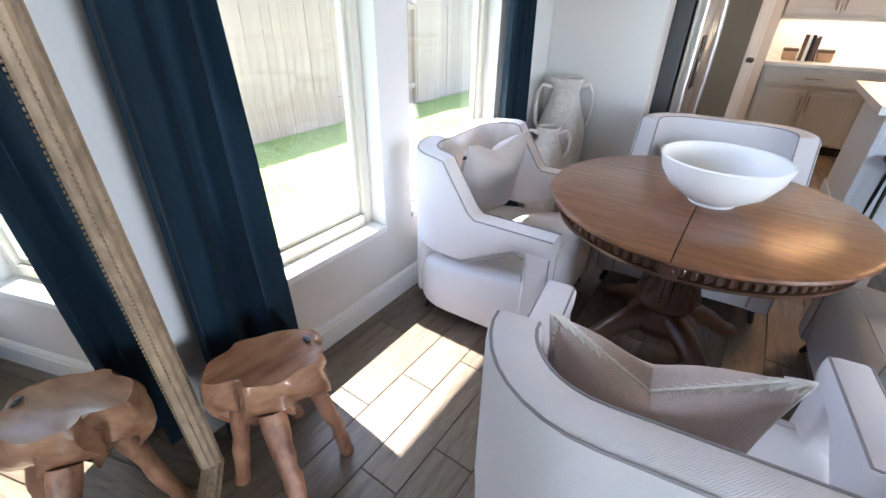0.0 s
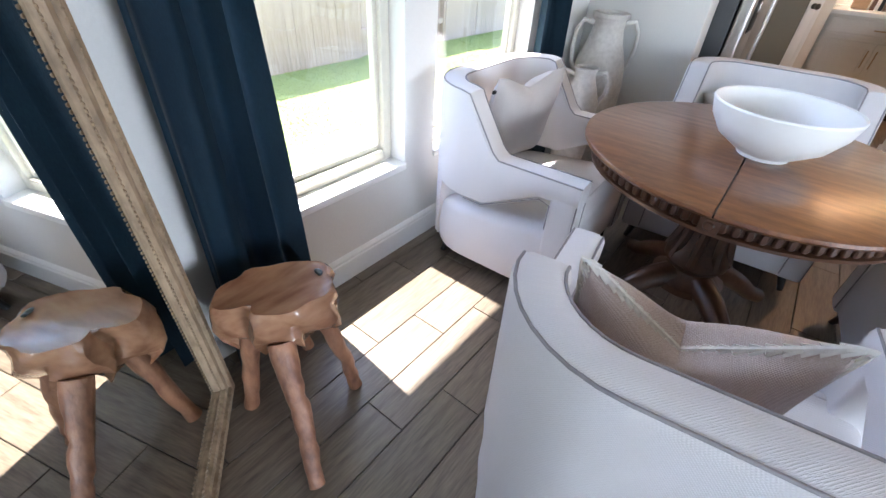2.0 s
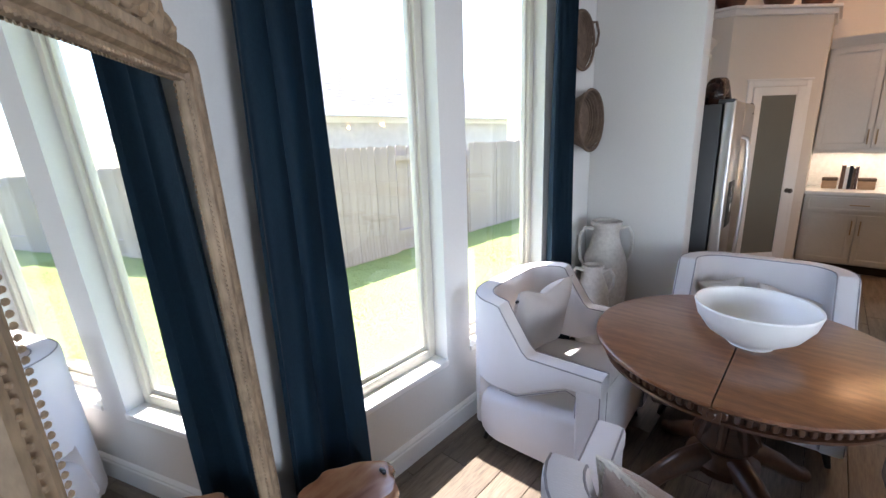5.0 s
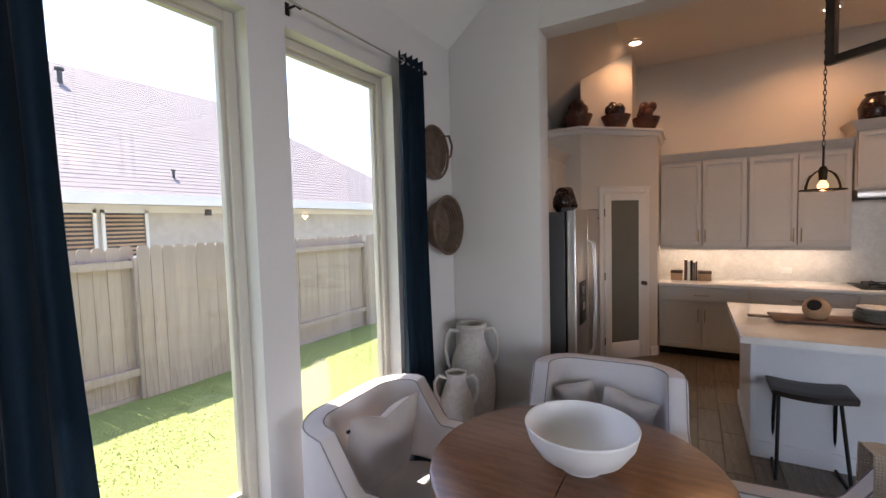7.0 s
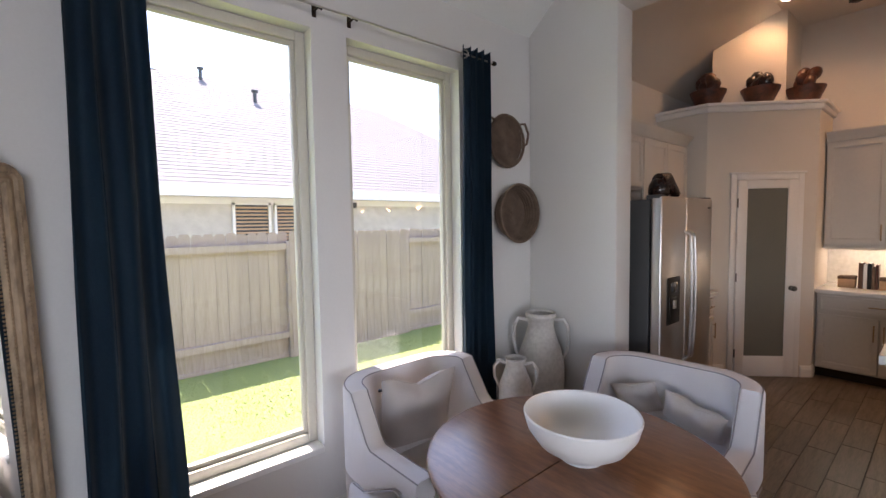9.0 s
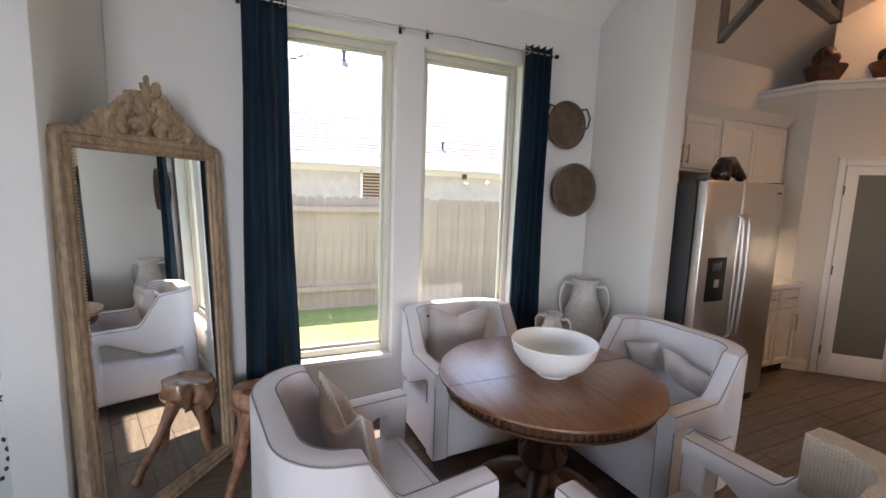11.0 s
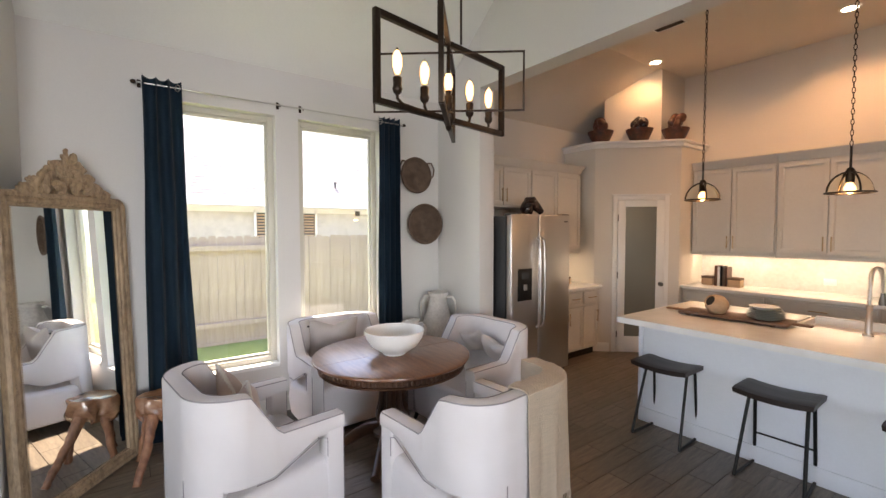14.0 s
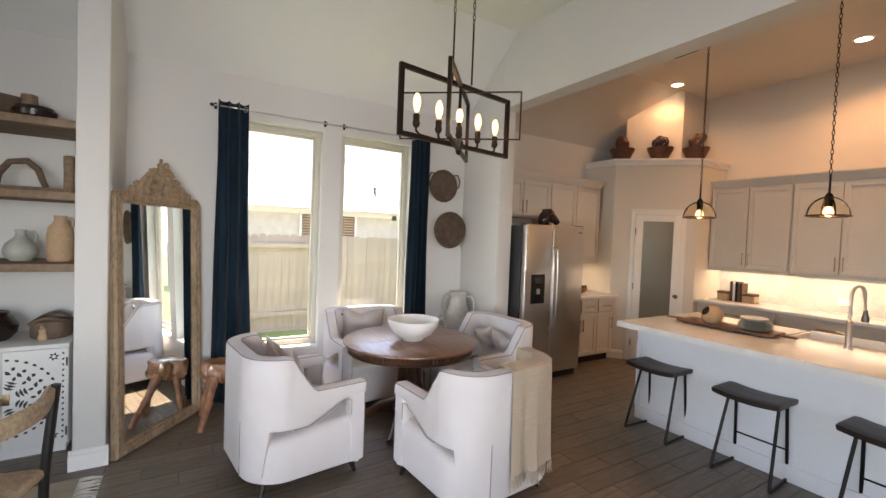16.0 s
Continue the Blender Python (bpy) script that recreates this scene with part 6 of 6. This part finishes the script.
# ---- neighbour's house, fence and lawn ----
fence = thing("fence", "weathered cedar picket fence behind the lawn", "fence", pose(FX, 0, 0))
pk = [(-0.0705, -0.40), (0.0705, -0.40), (0.0705, 1.52), (0.045, 1.565), (-0.045, 1.565), (-0.0705, 1.52)]
bm = bmesh.new()
fr0 = [bm.verts.new((0.009, y, z)) for y, z in pk]
bk0 = [bm.verts.new((-0.009, y, z)) for y, z in pk]
bm.faces.new(fr0)
bm.faces.new(bk0[::-1])
for i in range(6):
    bm.faces.new((fr0[i], bk0[i], bk0[(i + 1) % 6], fr0[(i + 1) % 6]))
bmesh.ops.recalc_face_normals(bm, faces=bm.faces[:])
PICKET = mesh_of(bm, "picket", M_FENCE)
SECT, FRONT = 2.16, 3.30
rngf = random.Random(11)
y = FRONT - 5 * SECT
k = -5
while y < FRONT + 7 * SECT:
    front = (k % 2 == 0)
    n = int(SECT / 0.1395)
    for i in range(n):
        p = new("picket", PICKET)
        p.parent = fence
        p.location = ((0.055 if front else -0.055) + rngf.uniform(-0.004, 0.004), y + 0.07 + i * SECT / n, rngf.uniform(-0.02, 0.012))
        p.rotation_euler = (rngf.uniform(-0.004, 0.004), 0, rngf.uniform(-0.03, 0.03))
    for z in (-0.06, 1.30):
        part("rail", box(-0.03, y, z, 0.03, y + SECT, z + 0.09), M_FENCE, fence, smooth=False)
    part("kick_board", box(-0.044, y, -0.44, -0.012, y + SECT, -0.32), M_FENCE, fence, smooth=False)
    part("post", box(-0.045, y - 0.045, -0.45, 0.048, y + 0.045, 1.42, bevel=0.004), M_FENCE, fence)
    y += SECT
    k += 1

house = thing("neighbour_house", "single-storey neighbour house with grey-pink shingle hip roof", "house", pose(0, 0, 0.12))
HX, EX, EZ, RX, RZ = -8.05, -7.55, 2.28, -12.5, 5.74
part("wall", box(-16.5, -2.0, GZ - 0.1, HX, 13.4, 2.2), M_SIDING, house, smooth=False)
part("soffit", box(-17.0, -2.4, 2.12, EX + 0.02, 13.9, 2.16), M_TRIM, house, smooth=False)
part("fascia", box(EX, -2.45, 2.10, EX + 0.03, 13.95, 2.29), M_TRIM, house, "painted fascia board", smooth=False)
part("frieze", box(HX, -2.0, 1.98, HX + 0.02, 13.4, 2.115), M_TRIM, house, smooth=False)


def roof_side(u0, v0, u1, v1, w0, w1, courses, name):
    """Shingle courses between the eave edge u0-u1 and the ridge edge w0-w1."""
    bm = bmesh.new()
    rng = random.Random(3)
    e0, e1, r0, r1 = Vector(u0), Vector(u1), Vector(w0), Vector(w1)
    nrm = (e1 - e0).cross(r0 - e0).normalized()
    if nrm.z < 0:
        nrm = -nrm
    for c in range(courses):
        a, b = c / courses, (c + 1.06) / courses
        p0, p1, q0, q1 = e0.lerp(r0, a), e1.lerp(r1, a), e0.lerp(r0, min(1, b)), e1.lerp(r1, min(1, b))
        n = max(1, int((p1 - p0).length / 0.30))
        off = 0.5 * (c % 2)
        for i in range(n):
            s, t = min(1, (i + off) / n), min(1, (i + 1 + off) / n)
            if t <= s:
                continue
            j = rng.uniform(0.006, 0.010)
            vs = [p0.lerp(p1, s) + nrm * j, p0.lerp(p1, t) + nrm * j, q0.lerp(q1, t) + nrm * 0.002, q0.lerp(q1, s) + nrm * 0.002]
            lo = [p0.lerp(p1, s) - nrm * 0.01, p0.lerp(p1, t) - nrm * 0.01]
            f = [bm.verts.new(v) for v in vs]
            g = [bm.verts.new(v) for v in lo]
            bm.faces.new(f)
            bm.faces.new((g[0], g[1], f[1], f[0]))
    ob = part(name, bm, M_SHINGLE, house, "grey-pink asphalt shingle courses", smooth=False)
    ob["kind"] = "stuff"


roof_side((EX, -2.45, EZ), 0, (EX, 13.95, EZ), 0, (RX, 2.5, RZ), (RX, 9.0, RZ), 42, "roof")
roof_side((EX, 13.95, EZ), 0, (-17.4, 13.95, EZ), 0, (RX, 9.0, RZ), (RX - 0.01, 9.0, RZ), 42, "roof_end")
roof_side((-17.4, -2.45, EZ), 0, (EX, -2.45, EZ), 0, (RX - 0.01, 2.5, RZ), (RX, 2.5, RZ), 42, "roof_end")
roof_side((-17.4, 13.95, EZ), 0, (-17.4, -2.45, EZ), 0, (RX, 9.0, RZ), (RX, 2.5, RZ), 20, "roof_back")
for vy, vx, vs in ((3.60, -12.3, 1.0), (4.75, -11.4, 1.0), (5.30, -8.1, 0.5)):
    vz = EZ + (EX - vx) / (EX - RX) * (RZ - EZ)
    part("roof_vent", joined(tube([(vx, vy, vz - 0.05), (vx, vy, vz + 0.30 * vs)], 0.05 * vs, 10), lathe([(0.09 * vs, 0.28 * vs), (0.09 * vs, 0.33 * vs), (0.0, 0.36 * vs)], 12), Matrix.Translation((vx, vy, vz))), M_STEEL_D, house)
part("wall_vent", box(HX, 5.84, 1.93, HX + 0.03, 5.98, 2.06, bevel=0.004), M_STEEL_D, house, "small dark wall vent")
for wy0, wy1 in ((3.20, 3.95), (4.02, 4.75)):
    wdw = part("window", cubes([(HX, wy0, 1.20, HX + 0.05, wy0 + 0.05, 2.02), (HX, wy1 - 0.05, 1.20, HX + 0.05, wy1, 2.02), (HX, wy0, 1.97, HX + 0.05, wy1, 2.03), (HX, wy0, 1.15, HX + 0.05, wy1, 1.20)]), M_TRIM, house, "white framed window with blinds", smooth=False)
    part("pane", box(HX + 0.004, wy0 + 0.05, 1.2, HX + 0.012, wy1 - 0.05, 1.97), M_DARKWIN, wdw, smooth=False)
    for i in range(10):
        part("blind_slat", box(HX + 0.014, wy0 + 0.055, 1.24 + 0.073 * i, HX + 0.02, wy1 - 0.055, 1.275 + 0.073 * i), M_TERRA, wdw, smooth=False)
# grass blades on the lawn
rg = np.random.default_rng(5)
N = 90000
gx = -1.3 - 4.1 * rg.random(N) ** 0.8
gy = -3 + 15 * rg.random(N)
hh = rg.uniform(0.006, 0.018, N) * (1 + 0.5 * np.sin(gx * 2.1) * np.sin(gy * 1.7))
ang = rg.uniform(0, 2 * np.pi, N)
ln = rg.uniform(-0.04, 0.04, (N, 2))
w = rg.uniform(0.004, 0.009, N)
co = np.zeros((N, 3, 3))
co[:, 0] = np.stack([gx - w * np.cos(ang), gy - w * np.sin(ang), np.full(N, GZ - 0.002)], 1)
co[:, 1] = np.stack([gx + w * np.cos(ang), gy + w * np.sin(ang), np.full(N, GZ - 0.002)], 1)
co[:, 2] = np.stack([gx + ln[:, 0], gy + ln[:, 1], GZ + hh], 1)
me = bpy.data.meshes.new("grass")
me.from_pydata(co.reshape(-1, 3).tolist(), [], np.arange(3 * N).reshape(-1, 3).tolist())
me.materials.append(M_GRASS)
tagged(new("grass", me), "short sunlit lawn grass blades", "grass", kind="stuff")


# ---- floor planks ----
PW, PL, GAP = 0.163, 0.635, 0.0035
bm = box(GAP / 2, GAP / 2, -0.006, PW - GAP / 2, PL - GAP / 2, 0.0, bevel=0.0012, seg=1)
PLANK = mesh_of(bm, "plank", M_TILE)
rest = bmesh.new()
near = []
for r in range(-5, 52):
    x = -0.368 + PW * r
    if x + PW < WX or x > EAST:
        continue
    off = 1.065 + 0.2117 * r
    k0 = int(math.floor((SOUTH - off) / PL))
    for k in range(k0, k0 + 20):
        y = off + PL * k
        if y > NORTH or y + PL < SOUTH:
            continue
        d = max(0, abs(x - 0.9) - 1.5) + max(0, abs(y - 2.0) - 2.2)
        near.append((d, x, y))
near.sort()
for i, (d, x, y) in enumerate(near):
    if i < 300:
        p = new("plank", PLANK)
        p.parent = floor
        p.location = (x, y, 0.0)
    else:
        x1, y1 = x + PW - GAP / 2, y + PL - GAP / 2
        x0, y0 = x + GAP / 2, y + GAP / 2
        vs = [rest.verts.new(c) for c in ((x0, y0, 0), (x1, y0, 0), (x1, y1, 0), (x0, y1, 0), (x0, y0, -0.006), (x1, y0, -0.006), (x1, y1, -0.006), (x0, y1, -0.006))]
        rest.faces.new(vs[:4])
        for q in range(4):
            rest.faces.new((vs[q], vs[4 + q], vs[4 + (q + 1) % 4], vs[(q + 1) % 4]))
ob = part("planks_beyond", rest, M_TILE_FAR, floor, smooth=False)
ob["kind"] = "stuff"
